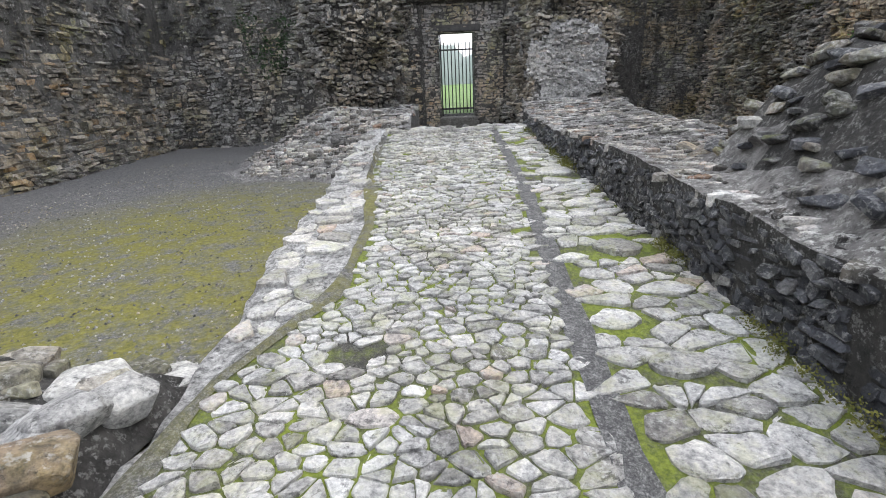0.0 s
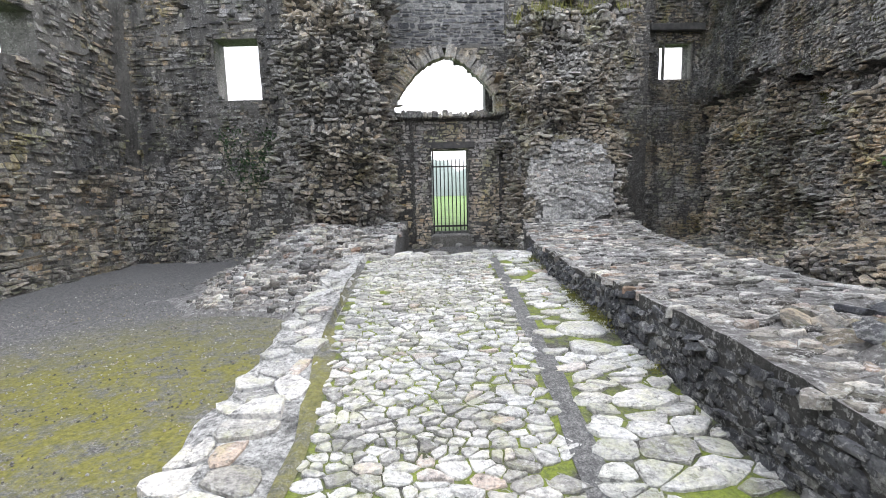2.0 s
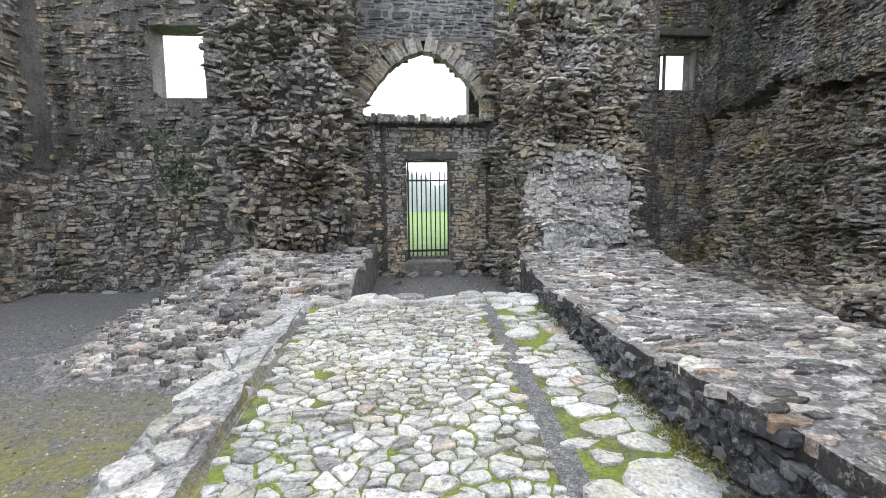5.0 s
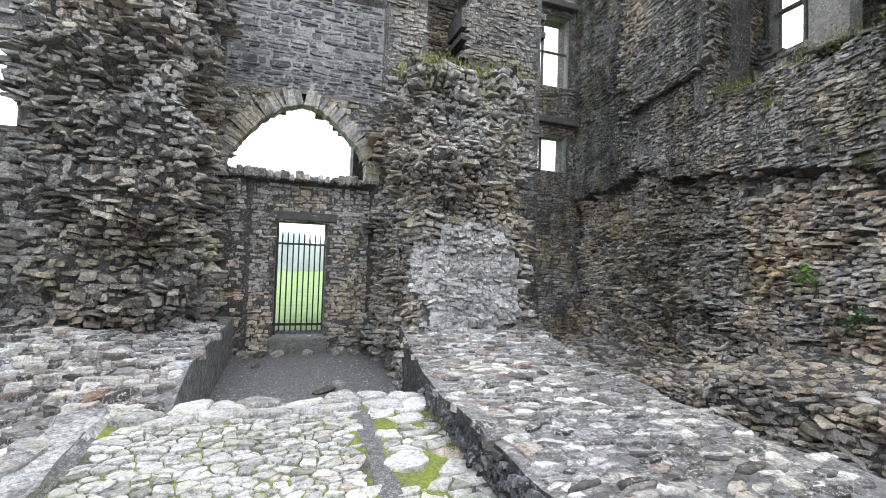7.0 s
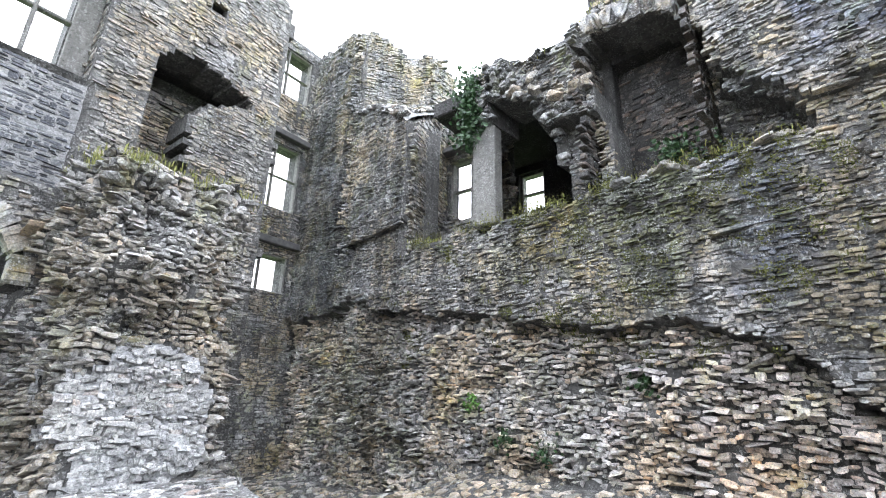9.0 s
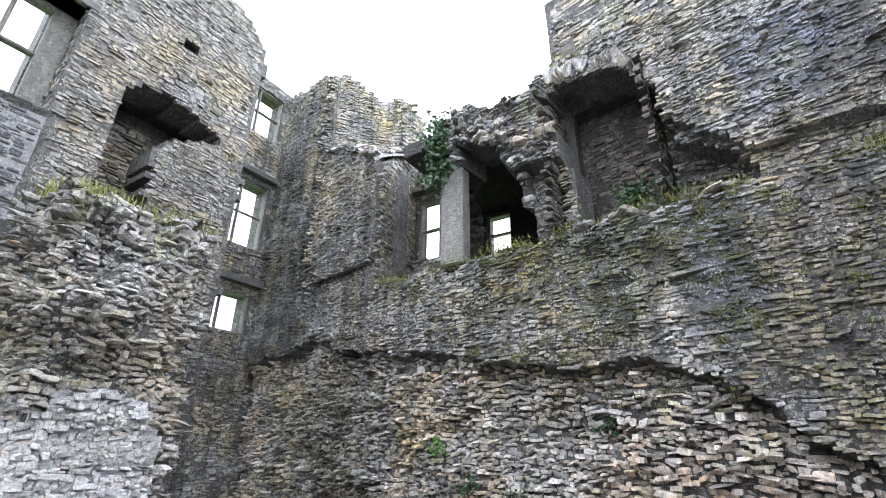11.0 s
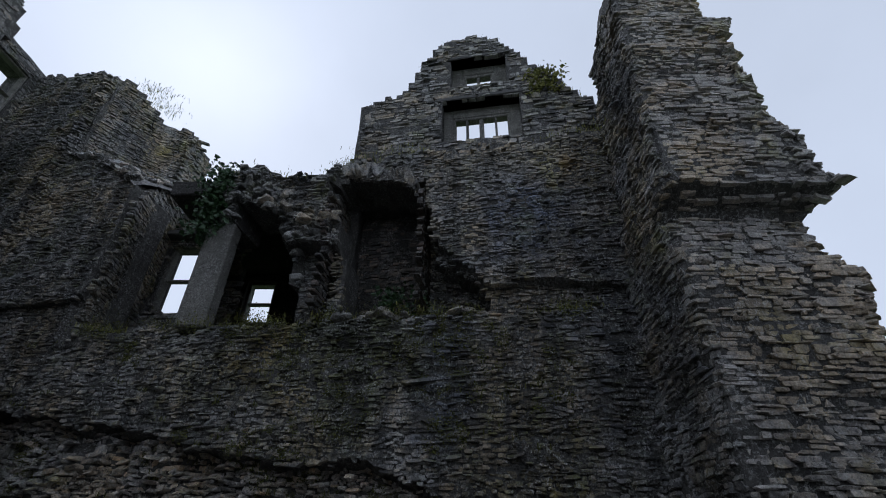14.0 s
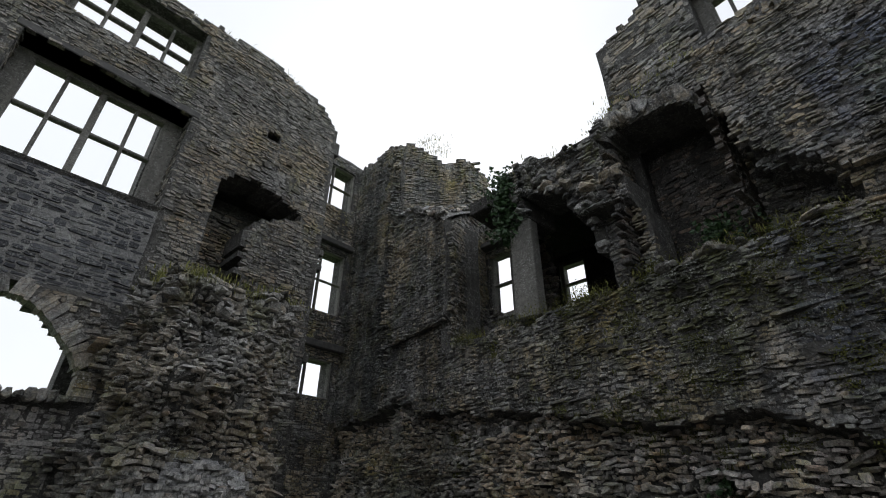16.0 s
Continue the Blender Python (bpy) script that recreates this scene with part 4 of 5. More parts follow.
tagged(causeway, "cobbled causeway of pale stones with mossy joints", "pavement", kind="structure")
landing = part("landing", box_bm(-1.2, 2.1, 8.7, 13.9, -0.4, 0.13, 0.01), GRAVEL, None)
tagged(landing, "sunken damp gravel landing before the gate", "ground", kind="structure")
threshold = part("threshold", box_bm(0.1, 1.18, 13.62, 14.6, 0.1, 0.43, 0.03), ASHLAR, None)
tagged(threshold, "worn stone threshold under the iron gate", "threshold", kind="structure")

LOW_L = [(-3.0, 1.7), (1.5, 1.72), (4.5, 1.7), (6.5, 1.64), (8.3, 1.62), (9.2, 1.75), (11.2, 2.0)]
LOW_R = [(-3.0, 4.9), (4.6, 5.0), (5.1, 3.5), (5.5, 3.4), (7.5, 3.5), (9.0, 3.8), (11.2, 4.3)]


def low_z(x, y):
    return piece(y, [(-3.0, 0.5), (1.8, 0.68), (4.0, 0.78), (8.0, 0.8), (9.5, 0.82), (10.8, 0.95)]) + 0.05 * fractal((x, y, 4), 1.3) + 0.03 * fractal((x, y, 9), 4.0) + min(1.0, max(0.0, (x - 1.55 - 0.17 * y) / 0.5)) * min(1.0, max(0.0, (4.0 - y) / 0.45)) * (0.78 + 0.25 * fractal((x, y, 2), 1.5))


lv, lf = [], []
lys = spans(-3.0, 11.2, 0.16)
for y in lys:
    a, b = piece(y, LOW_L), piece(y, LOW_R)
    a += 0.03 * fractal((0, y, 2), 1.5)
    b += 0.12 * fractal((7, y, 2), 1.2)
    row = [(a + 0.02, -0.9)] + [(a, z) for z in (0.1, 0.3, 0.5)] + [(a + (b - a) * k / 16, None) for k in range(17)] + [(b + 0.08, 0.1), (b + 0.15, -0.9)]
    for x, z in row:
        lv.append((x, y, low_z(x, y) if z is None else z))
n = len(row)
for j in range(len(lys) - 1):
    for k in range(n - 1):
        p = j * n + k
        lf.append((p, p + 1, p + 1 + n, p + n))
lf += [tuple(range(n)), tuple(range(len(lv) - n, len(lv)))]
low_wall = mesh_of("wall_low", lv, lf, CRUST)
# the sides and the raised rubble block are darker than the flat top
low_wall.data.materials.append(DARK_WALL)
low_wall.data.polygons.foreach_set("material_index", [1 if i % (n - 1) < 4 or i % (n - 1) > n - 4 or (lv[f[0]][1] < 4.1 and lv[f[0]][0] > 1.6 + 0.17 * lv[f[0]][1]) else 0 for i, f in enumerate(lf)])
tagged(low_wall, "low broad ruined wall topped with flat lichened stones", "wall", kind="structure")


def heap_z(x, y):
    """The broken stub of wall beside the landing, spilling down into the yard."""
    toe = piece(x, [(-4.6, 9.4), (-3.6, 8.3), (-2.2, 8.0), (-1.2, 7.4), (-0.6, 7.2)])
    rise = min(1.0, max(0.0, (y - toe) / piece(x, [(-4, 3.0), (-2, 2.6), (-0.6, 2.2)])))
    side = min(1.0, max(0.0, (x + 4.7) / 1.7))
    high = piece(x, [(-4, 0.5), (-2.4, 0.95), (-0.6, 0.85)])
    return -0.16 + (high + 0.16) * rise ** 0.8 * side + 0.06 * fractal((x, y, 1), 1.6)


hv, hf = [], []
hxs, hys = spans(-4.7, -0.5, 0.15), spans(7.2, 13.9, 0.15)
for x in hxs:
    for y in hys:
        hv.append((x, y, heap_z(x, y)))
for i in range(len(hxs) - 1):
    for j in range(len(hys) - 1):
        p = i * len(hys) + j
        hf.append((p, p + len(hys), p + len(hys) + 1, p + 1))
b = len(hv)
hv += [(-0.5, y, -0.3) for y in hys]
last = (len(hxs) - 1) * len(hys)
for j in range(len(hys) - 1):
    hf.append((last + j, b + j, b + j + 1, last + j + 1))
heap = tagged(mesh_of("rubble_stub", hv, hf, CRUST), "collapsed wall stub of pale rubble spilling into the yard", "wall", kind="structure")

# ---- broken wall end beside the start of the causeway ----
sv, sf = [], []
sxs, sys_ = spans(-3.2, -1.32, 0.12), spans(-0.8, 2.15, 0.12)
for x in sxs:
    for y in sys_:
        k = min(1.0, (x + 3.2) / 0.5, (-1.32 - x) / 0.12 + 0.35, (2.15 - y) / 0.25)
        sv.append((x, y, -0.2 + max(0.0, k) ** 0.6 * (0.52 + 0.15 * fractal((x, y, 0), 1.5))))
for i in range(len(sxs) - 1):
    for j in range(len(sys_) - 1):
        p = i * len(sys_) + j
        sf.append((p, p + len(sys_), p + len(sys_) + 1, p + 1))
stub = tagged(mesh_of("wall_stub", sv, sf, MORTAR), "broken low wall end of rough stones beside the causeway", "wall", kind="structure")
rs = random.Random(12)
for i in range(10):
    for j in range(13):
        x, y = -3.1 + (i + rs.random()) * 0.175, -0.5 + (j + rs.random()) * 0.2
        r = rs.uniform(0.06, 0.13) * (1.35 if x > -1.75 and y > 0.6 else 1.0)
        k = max(0.0, min(1.0, (x + 3.2) / 0.5, (-1.32 - x) / 0.12 + 0.35, (2.15 - y) / 0.25))
        z = -0.2 + k ** 0.6 * (0.52 + 0.15 * fractal((x, y, 0), 1.5))
        white = x > -1.75 and y > 1.35 and rs.random() < 0.7
        part("stone", rock_bm(rs, x, y, z, r * 1.25, r, r * 0.65), MATS["limewashed stone" if white else "brown rubble"][1], stub)

# ---- iron gate ----
gate = thing("iron_gate", "black painted iron bar gate, closed in the gateway", "gate", at=(0.64, 13.95, 0.43))


def bar(name, x0, x1, y, z0, z1, r, spike=0.0):
    bm = bmesh.new()
    if x1 == x0:
        bmesh.ops.create_cone(bm, cap_ends=True, segments=8, radius1=r, radius2=r, depth=z1 - z0, matrix=Matrix.Translation((x0, y, (z0 + z1) / 2)))
        if spike:
            bmesh.ops.create_cone(bm, cap_ends=True, segments=8, radius1=r * 1.15, radius2=0.001, depth=spike, matrix=Matrix.Translation((x0, y, z1 + spike / 2)))
    else:
        box_bm(x0, x1, y - r * 0.5, y + r * 0.5, z0, z1, 0.004, bm)
    return part(name, bm, IRON, gate)


for k in range(8):
    x = -0.36 + k * 0.103
    bar("gate_bar", x, x, 0.0, 0.1, 1.96, 0.0135, 0.07)
bar("gate_stile", -0.47, -0.43, 0.0, 0.02, 2.2, 0.03)
bar("gate_stile", 0.43, 0.455, 0.0, 0.1, 1.8, 0.02)
bar("gate_rail", -0.47, 0.455, 0.0, 1.78, 1.82, 0.035)
bar("gate_rail", -0.47, 0.455, 0.0, 0.2, 0.25, 0.035)
for z in (0.23, 1.8):
    bar("hinge", -0.53, -0.45, 0.0, z - 0.04, z + 0.04, 0.05)

# ---- distance ----
fv, ff = [], []
for j, (dist, base, amp) in enumerate(((75, 0.6, 8.5), (230, 0.3, 12.0))):
    b = len(fv)
    for i in range(161):
        x = (i - 60) * dist / 45
        h = base + amp * (0.55 + 0.6 * fractal((i * 0.13, j * 9, 0), 1.0) + 0.25 * fractal((i * 0.9, j * 9, 4), 1.0))
        for k, (dy, f) in enumerate(((0, 0.0), (1.0, 0.6), (3.0, 0.9), (7.0, 1.0), (12, 0.0))):
            fv.append((x, dist + dy + 1.5 * fractal((i * 0.7, k, j), 1.0), 0.3 + max(0.3, h) * f * (1 + 0.2 * fractal((i, k, j + 3), 0.9))))
    for i in range(160):
        for k in range(4):
            p = b + i * 5 + k
            ff.append((p, p + 5, p + 6, p + 1))
tagged(mesh_of("backdrop", fv, ff, FAR, smooth=True), "misty line of far trees and hills", "backdrop", kind="structure")

# ---- grass, ivy, weeds ----
def blades(name, spots, seed, label, material, length=(0.08, 0.25), per=14, spread=0.12, droop=0.5, category="grass"):
    rng = random.Random(seed)
    verts, faces = [], []
    for x, y, z in spots:
        for k in range(per):
            a, lean = rng.uniform(0, 2 * math.pi), rng.uniform(0.1, 1.0)
            px, py = x + rng.gauss(0, spread), y + rng.gauss(0, spread)
            l, w = rng.uniform(*length), rng.uniform(0.004, 0.009)
            dx, dy = math.cos(a), math.sin(a)
            b = len(verts)
            verts += [(px - dy * w, py + dx * w, z - 0.03), (px + dy * w, py - dx * w, z - 0.03),
                      (px + dx * l * lean * 0.45 + dy * w * 0.7, py + dy * l * lean * 0.45 - dx * w * 0.7, z + l * 0.65), (px + dx * l * lean * 0.45 - dy * w * 0.7, py + dy * l * lean * 0.45 + dx * w * 0.7, z + l * 0.65),
                      (px + dx * l * lean, py + dy * l * lean, z + l * (1 - droop * lean))]
            faces += [(b, b + 1, b + 2, b + 3), (b + 3, b + 2, b + 4)]
    return tagged(mesh_of(name, verts, faces, material), label, category, kind="stuff")


def leaves(name, spots, seed, label, material, size=(0.03, 0.07), per=20, spread=0.15, category="ivy"):
    rng = random.Random(seed)
    verts, faces = [], []
    for x, y, z in spots:
        for k in range(per):
            c = Vector((x + rng.gauss(0, spread), y + rng.gauss(0, spread), z + rng.gauss(0, spread)))
            e = Euler((rng.uniform(0, 6.3), rng.uniform(0, 6.3), rng.uniform(0, 6.3))).to_matrix()
            s = rng.uniform(*size)
            b = len(verts)
            verts += [c + e @ Vector(p) * s for p in ((0, -1, 0), (0.75, -0.2, 0.15), (0.45, 0.5, 0.1), (0, 1.1, -0.1), (-0.45, 0.5, 0.1), (-0.75, -0.2, 0.15))]
            faces += [(b, b + 1, b + 2, b + 3), (b, b + 3, b + 4, b + 5)]
    return tagged(mesh_of(name, verts, faces, material), label, category, kind="stuff")


rng = random.Random(5)
spots = []
for k in range(150):
    y = rng.uniform(2.0, 11.2)
    if fractal((y, 5, 5), 1.3) > -0.1:
        spots.append(E_WALL.at(y / 0.9898, 5.42 if y > 3.6 else 5.3, rng.uniform(-0.35, 0.08)))
blades("ledge_grass", spots, 1, "tufts of yellow-green grass along the broken ledge", GRASS, (0.03, 0.11), 8, 0.14, 1.5)
leaves("ledge_moss", [(x, y, z - 0.02 + rng.gauss(0, 0.05)) for x, y, z in spots], 15, "low moss and weeds spilling over the broken ledge", MOSS, (0.008, 0.02), 60, 0.1, "moss")
spots = [E_WALL.at(y / 0.9898, piece(y, E_TOP), rng.uniform(-0.6, 0.05)) for y in [rng.uniform(0.9, 9.3) for k in range(240)] if not 2.3 < y < 4.8]
blades("wall_top_grass", spots, 2, "grass growing on the wall top below the gable", GRASS, (0.03, 0.1), 20, 0.16, 1.2)
spots = [(rng.uniform(2.2, 4.3), rng.uniform(11.6, 13.4), 5.3 + rng.uniform(-0.15, 0.12)) for k in range(120)]
blades("buttress_grass", spots, 3, "yellowing grass on the buttress top", GRASS, (0.03, 0.16), 24, 0.14, 1.1)
spots = [GABLE.at(y * GU, piece(y, GABLE_TOP) + 0.02, -0.3) for y in [rng.uniform(0.8, 6.6) for k in range(70)]]
blades("gable_grass", spots, 4, "thin weeds on the gable edge", GRASS, (0.06, 0.3), 7, 0.08)
spots = [N_WALL.at(x, piece(x, [(-3, 13.4), (1.3, 12.75), (3.4, 13.0), (4.6, 12.7), (5.3, 12.4)]), -0.3) for x in [rng.uniform(1.2, 5.3) for k in range(40)]]
blades("gate_wall_weeds", spots, 6, "thin weeds on top of the gate wall", GRASS, (0.1, 0.35), 8, 0.08)
spots = [(7.86 + rng.gauss(0, 0.16), 9.2 + rng.gauss(0, 0.17), rng.uniform(7.35, 9.15)) for k in range(70)]
leaves("ivy", spots, 7, "dark green ivy hanging over the broken vault", IVY, (0.035, 0.07), 26, 0.13)
spots = [NW_LOW.at(u, z, 0.12 * fractal((u, 7, z), 0.9) - 0.12 * z + 0.06) for u, z in [(rng.uniform(-5.4, -2.9), rng.uniform(1.7, 3.3)) for k in range(150)] if fractal((u, 2, z), 0.9) > 0.0]
leaves("ivy", spots, 17, "small ivy leaves creeping over the collapsed facing", IVY, (0.02, 0.04), 16, 0.1)
spots = [(piece(y, LOW_L) - rng.uniform(0.0, 0.1), y, ramp_z(y) + rng.uniform(-0.02, 0.05)) for y in [rng.uniform(0.4, 8.4) for k in range(260)] if fractal((y, 9, 2), 0.9) > -0.05]
leaves("verge_moss", spots, 18, "olive moss along the foot of the low wall", GRASS, (0.004, 0.009), 50, 0.025, "moss")
spots = [GABLE.at(y * GU, z, 0.03) for y, z in [(rng.uniform(1.5, 2.5), rng.uniform(11.3, 12.2)) for k in range(40)]]
leaves("gable_creeper", spots, 8, "yellow-green creeper on the gable", GRASS, (0.03, 0.06), 16, 0.08)
for y, z in ((8.56, 1.33), (7.83, 1.2), (9.6, 1.9), (6.2, 2.3)):
    leaves("weed", [E_WALL.at(y / 0.9898 + rng.gauss(0, 0.1), z + rng.gauss(0, 0.06), e_depth(y / 0.9898, z) + 0.08) for k in range(7)], int(y * 10), "small green fern rooted in the rubble wall", plain_mat("fern leaf", (0.05, 0.13, 0.02), (0.13, 0.26, 0.05)) if y > 9 else IVY, (0.02, 0.045), 16, 0.07, "fern")
leaves("weed", [E_WALL.at(5.35 + rng.gauss(0, 0.16), 5.55 + rng.uniform(-0.1, 0.35), rng.uniform(-0.4, -0.05)) for k in range(26)], 91, "leafy green shrub rooted on the hearth sill", IVY, (0.025, 0.05), 14, 0.07, "shrub")
moss_spots = []
for k in range(120):
    u, z = rng.uniform(3.0, 12.5), rng.uniform(2.4, 5.3)
    if fractal((u, 3, z), 0.7) > 0.12:
        moss_spots.append(E_WALL.at(u, z, e_depth(u, z) + 0.03))
tufts = []
for k in range(900):
    u, z = rng.uniform(2.5, 12.0), rng.uniform(2.6, 5.4)
    if fractal((u, 13, z), 0.8) + 0.12 * (z - 4.2) > 0.2 and e_keep(u, z):
        tufts.append(E_WALL.at(u, z, e_depth(u, z) + 0.04))
leaves("wall_moss", tufts, 25, "olive moss cushions in the joints of the wall", MOSS, (0.008, 0.018), 40, 0.05, "moss")
blades("wall_moss_grass", moss_spots, 9, "mossy grass hanging from joints in the wall", MOSS, (0.03, 0.09), 12, 0.07, 1.4)


# ---- cobbles and flat stones ----
def cobble(poly, rng, gap, high):
    """A rounded stone over an outline, about its own centre: points and faces."""
    cx, cy = sum(p[0] for p in poly) / len(poly), sum(p[1] for p in poly) / len(poly)
    cut = []
    reach = sum(math.hypot(p[0] - cx, p[1] - cy) for p in poly) / len(poly)
    for k in range(len(poly)):
        p, q = poly[k], poly[(k + 1) % len(poly)]
        a, m, b = rng.uniform(0.08, 0.26), rng.uniform(0.4, 0.6), rng.uniform(0.74, 0.92)
        for f in ((a, m, b) if math.hypot(p[0] - q[0], p[1] - q[1]) > reach * 0.7 else (a, b)):
            x, y = p[0] * (1 - f) + q[0] * f, p[1] * (1 - f) + q[1] * f
            g = rng.uniform(0.94, 1.06)
            cut.append((cx + (x - cx) * g, cy + (y - cy) * g))
    size = sum(math.hypot(p[0] - cx, p[1] - cy) for p in cut) / len(cut)
    k0 = max(0.5, 1.02 - gap * rng.uniform(0.5, 1.6) / size)
    tx, ty = rng.uniform(-0.09, 0.09), rng.uniform(-0.09, 0.09)
    rings = []
    for k, z in ((k0, -0.05), (k0 * 0.985, high * 0.6), (k0 * 0.88, high)):
        rings.append([((p[0] - cx) * k, (p[1] - cy) * k, z + (tx * (p[0] - cx) + ty * (p[1] - cy)) + (rng.uniform(-0.006, 0.006) if z > 0 else 0)) for p in cut])
    n = len(cut)
    faces = [(r * n + i, r * n + (i + 1) % n, (r + 1) * n + (i + 1) % n, (r + 1) * n + i) for r in range(2) for i in range(n)] + [tuple(range(2 * n, 3 * n))]
    return (cx, cy), [p for r in rings for p in r], faces


def lay(name, outlines, zfun, pair, parent, seed, gap, high, limit, near):
    rng = random.Random(seed)
    made = []
    for poly in outlines:
        (cx, cy), pts, faces = cobble(poly, rng, gap, rng.uniform(*high))
        made.append((near(cx, cy), cx, cy, pts, faces))
    made.sort(key=lambda m: -m[0])
    verts, joined = [], []
    for i, (score, cx, cy, pts, faces) in enumerate(made):
        z = zfun(cx, cy)
        if i < limit:
            ob = mesh_of(name, pts, faces, pair[1], parent)
            ob.location = (cx, cy, z)
        else:
            b = len(verts)
            verts += [(p[0] + cx, p[1] + cy, p[2] + z) for p in pts]
            joined += [tuple(b + k for k in f) for f in faces]
    if verts:
        tagged(mesh_of("stonework", verts, joined, pair[0], parent), kind="stuff")


def gutter(y):
    return piece(y, [(0, 0.66), (1.3, 0.67), (2.6, 0.76), (4.8, 0.92), (7.2, 1.0), (8.9, 1.02)])


def mid(polys, test):
    out = []
    for p in polys:
        cx, cy = sum(q[0] for q in p) / len(p), sum(q[1] for q in p) / len(p)
        if test(cx, cy):
            out.append(p)
    return out


gv2, gf2 = [], []
for i, y in enumerate(spans(-0.6, 8.6, 0.2)):
    x, w = gutter(y), 0.075 + 0.03 * fractal((y, 1, 1), 2.0)
    gv2 += [(x - w, y, ramp_z(y) - 0.013), (x + w, y, ramp_z(y) - 0.013)]
    if i:
        gf2.append((2 * i - 2, 2 * i - 1, 2 * i + 1, 2 * i))
mesh_of("gutter", gv2, gf2, GRAVEL, causeway)
PALE_PAIR = MATS["pale cobble"]
BIG = [(1.39, 4.35, 0.2), (1.4, 5.55, 0.26), (1.34, 5.15, 0.24), (0.96, 2.3, 0.15), (1.15, 1.9, 0.18), (1.2, 7.6, 0.2), (1.35, 3.3, 0.22)]
clear_of = lambda x, y: all(math.hypot(x - a, (y - b) / 0.72) > r * 1.02 for a, b, r in BIG)
small = mid(cells(-1.4, 1.25, -0.6, 8.85, 0.09, 0.07, 11, 0.48, 0.38), lambda x, y: kerb_in(y) + 0.03 < x < gutter(y) - 0.07 and clear_of(x, y) and fractal((x, y, 31), 0.9) > -0.62)
lay("cobble", small, lambda x, y: ramp_z(y) - 0.02, PALE_PAIR, causeway, 3, 0.0065, (0.005, 0.02), 300, lambda x, y: 9 - abs(y - 5.0))
side = mid(cells(0.6, 1.75, -0.6, 8.8, 0.17, 0.115, 12, 0.48, 0.35), lambda x, y: x > gutter(y) + 0.08 and clear_of(x, y))
lay("paving_stone", side, lambda x, y: ramp_z(y) - 0.02, PALE_PAIR, causeway, 4, 0.008, (0.005, 0.022), 200, lambda x, y: 9 - abs(y - 5.0))
rb = random.Random(77)
slabs = []
for a, b, r in BIG:
    sx = rb.uniform(0.85, 1.2)
    slabs.append([(a + r * sx * math.cos(k * 0.7 + 0.3) * rb.uniform(0.85, 1.1), b + r * 0.72 / sx * math.sin(k * 0.7 + 0.3) * rb.uniform(0.85, 1.1)) for k in range(9)])
lay("flat_slab", slabs, lambda x, y: ramp_z(y) - 0.015, PALE_PAIR, causeway, 5, 0.006, (0.018, 0.028), 20, lambda x, y: 1)
def kerb_top(x, y):
    """The height of the kerb's crust."""
    return ramp_z(y) - 0.02 + 0.035 * fractal((x, y, 8), 2.4) + 0.02 * fractal((x, y, 8), 7.0) + 0.012 + 0.05 * min(1.0, max(0.0, y - 5.0))


flags = mid(cells(-1.35, -0.6, -0.4, 8.7, 0.2, 0.22, 18, 0.45, 0.2), lambda x, y: -1.24 < x < kerb_in(y) - 0.14 and fractal((x, y, 12), 1.1) > -0.3)
lay("kerb_stone", flags, kerb_top, PALE_PAIR, causeway, 19, 0.012, (0.004, 0.022), 120, lambda x, y: 1)
kv3, kf3 = [], []
for i, y in enumerate(spans(-0.6, 8.4, 0.15)):
    x, w = kerb_in(y) - 0.02, 0.05 + 0.06 * max(-0.6, fractal((y, 2, 6), 1.1))
    kv3 += [(x - w, y, kerb_top(x - w, y) + 0.012), (x, y, ramp_z(y) + 0.006), (x + w, y, ramp_z(y) - 0.012)]
    if i:
        kf3 += [(3 * i - 3, 3 * i - 2, 3 * i + 1, 3 * i), (3 * i - 2, 3 * i - 1, 3 * i + 2, 3 * i + 1)]
mesh_of("gravel_strip", kv3, kf3, GRAVEL, causeway)
front = mid(cells(-1.1, 1.7, 8.55, 8.95, 0.3, 0.2, 14), lambda x, y: True)
lay("edge_stone", front, lambda x, y: ramp_z(y) - 0.015, PALE_PAIR, causeway, 7, 0.012, (0.03, 0.055), 60, lambda x, y: 1)
tops = mid(cells(1.6, 5.2, -0.4, 11.0, 0.125, 0.07, 15, 0.47, 0.3), lambda x, y: piece(y, LOW_L) + 0.04 < x < min(piece(y, LOW_R) - 0.02, 1.6 + 0.17 * y if y < 4.0 else 9))
lay("capping_stone", tops, lambda x, y: low_z(x, y) - 0.008, MATS["lichened top"], low_wall, 8, 0.003, (0.0, 0.024), 300, lambda x, y: 9 - abs(y - 6.0) - 0.5 * abs(x - 2.2))
spill = mid(cells(-4.6, -0.55, 7.2, 12.6, 0.12, 0.095, 16, 0.47, 0.25), lambda x, y: heap_z(x, y) > -0.05)
lay("rubble_stone", spill, lambda x, y: heap_z(x, y) - 0.005, MATS["lichened top"], heap, 9, 0.004, (0.0, 0.045), 300, lambda x, y: 20 - math.hypot(x + 1.2, y - 8.5))


rr = random.Random(40)
for i in range(17):
    for j in range(30):
        x, y = 1.8 + (i + rr.random()) * 0.15, 0.3 + (j + rr.random()) * 0.14
        if x < 1.58 + 0.17 * y:
            continue
        r = rr.uniform(0.05, 0.1)
        part("rubble_stone", rock_bm(rr, x, y, low_z(x, y) + 0.0, r * 1.5, r * 1.1, r * 0.6), MATS["dark slate" if rr.random() < 0.55 else "damp facing"][1], low_wall)
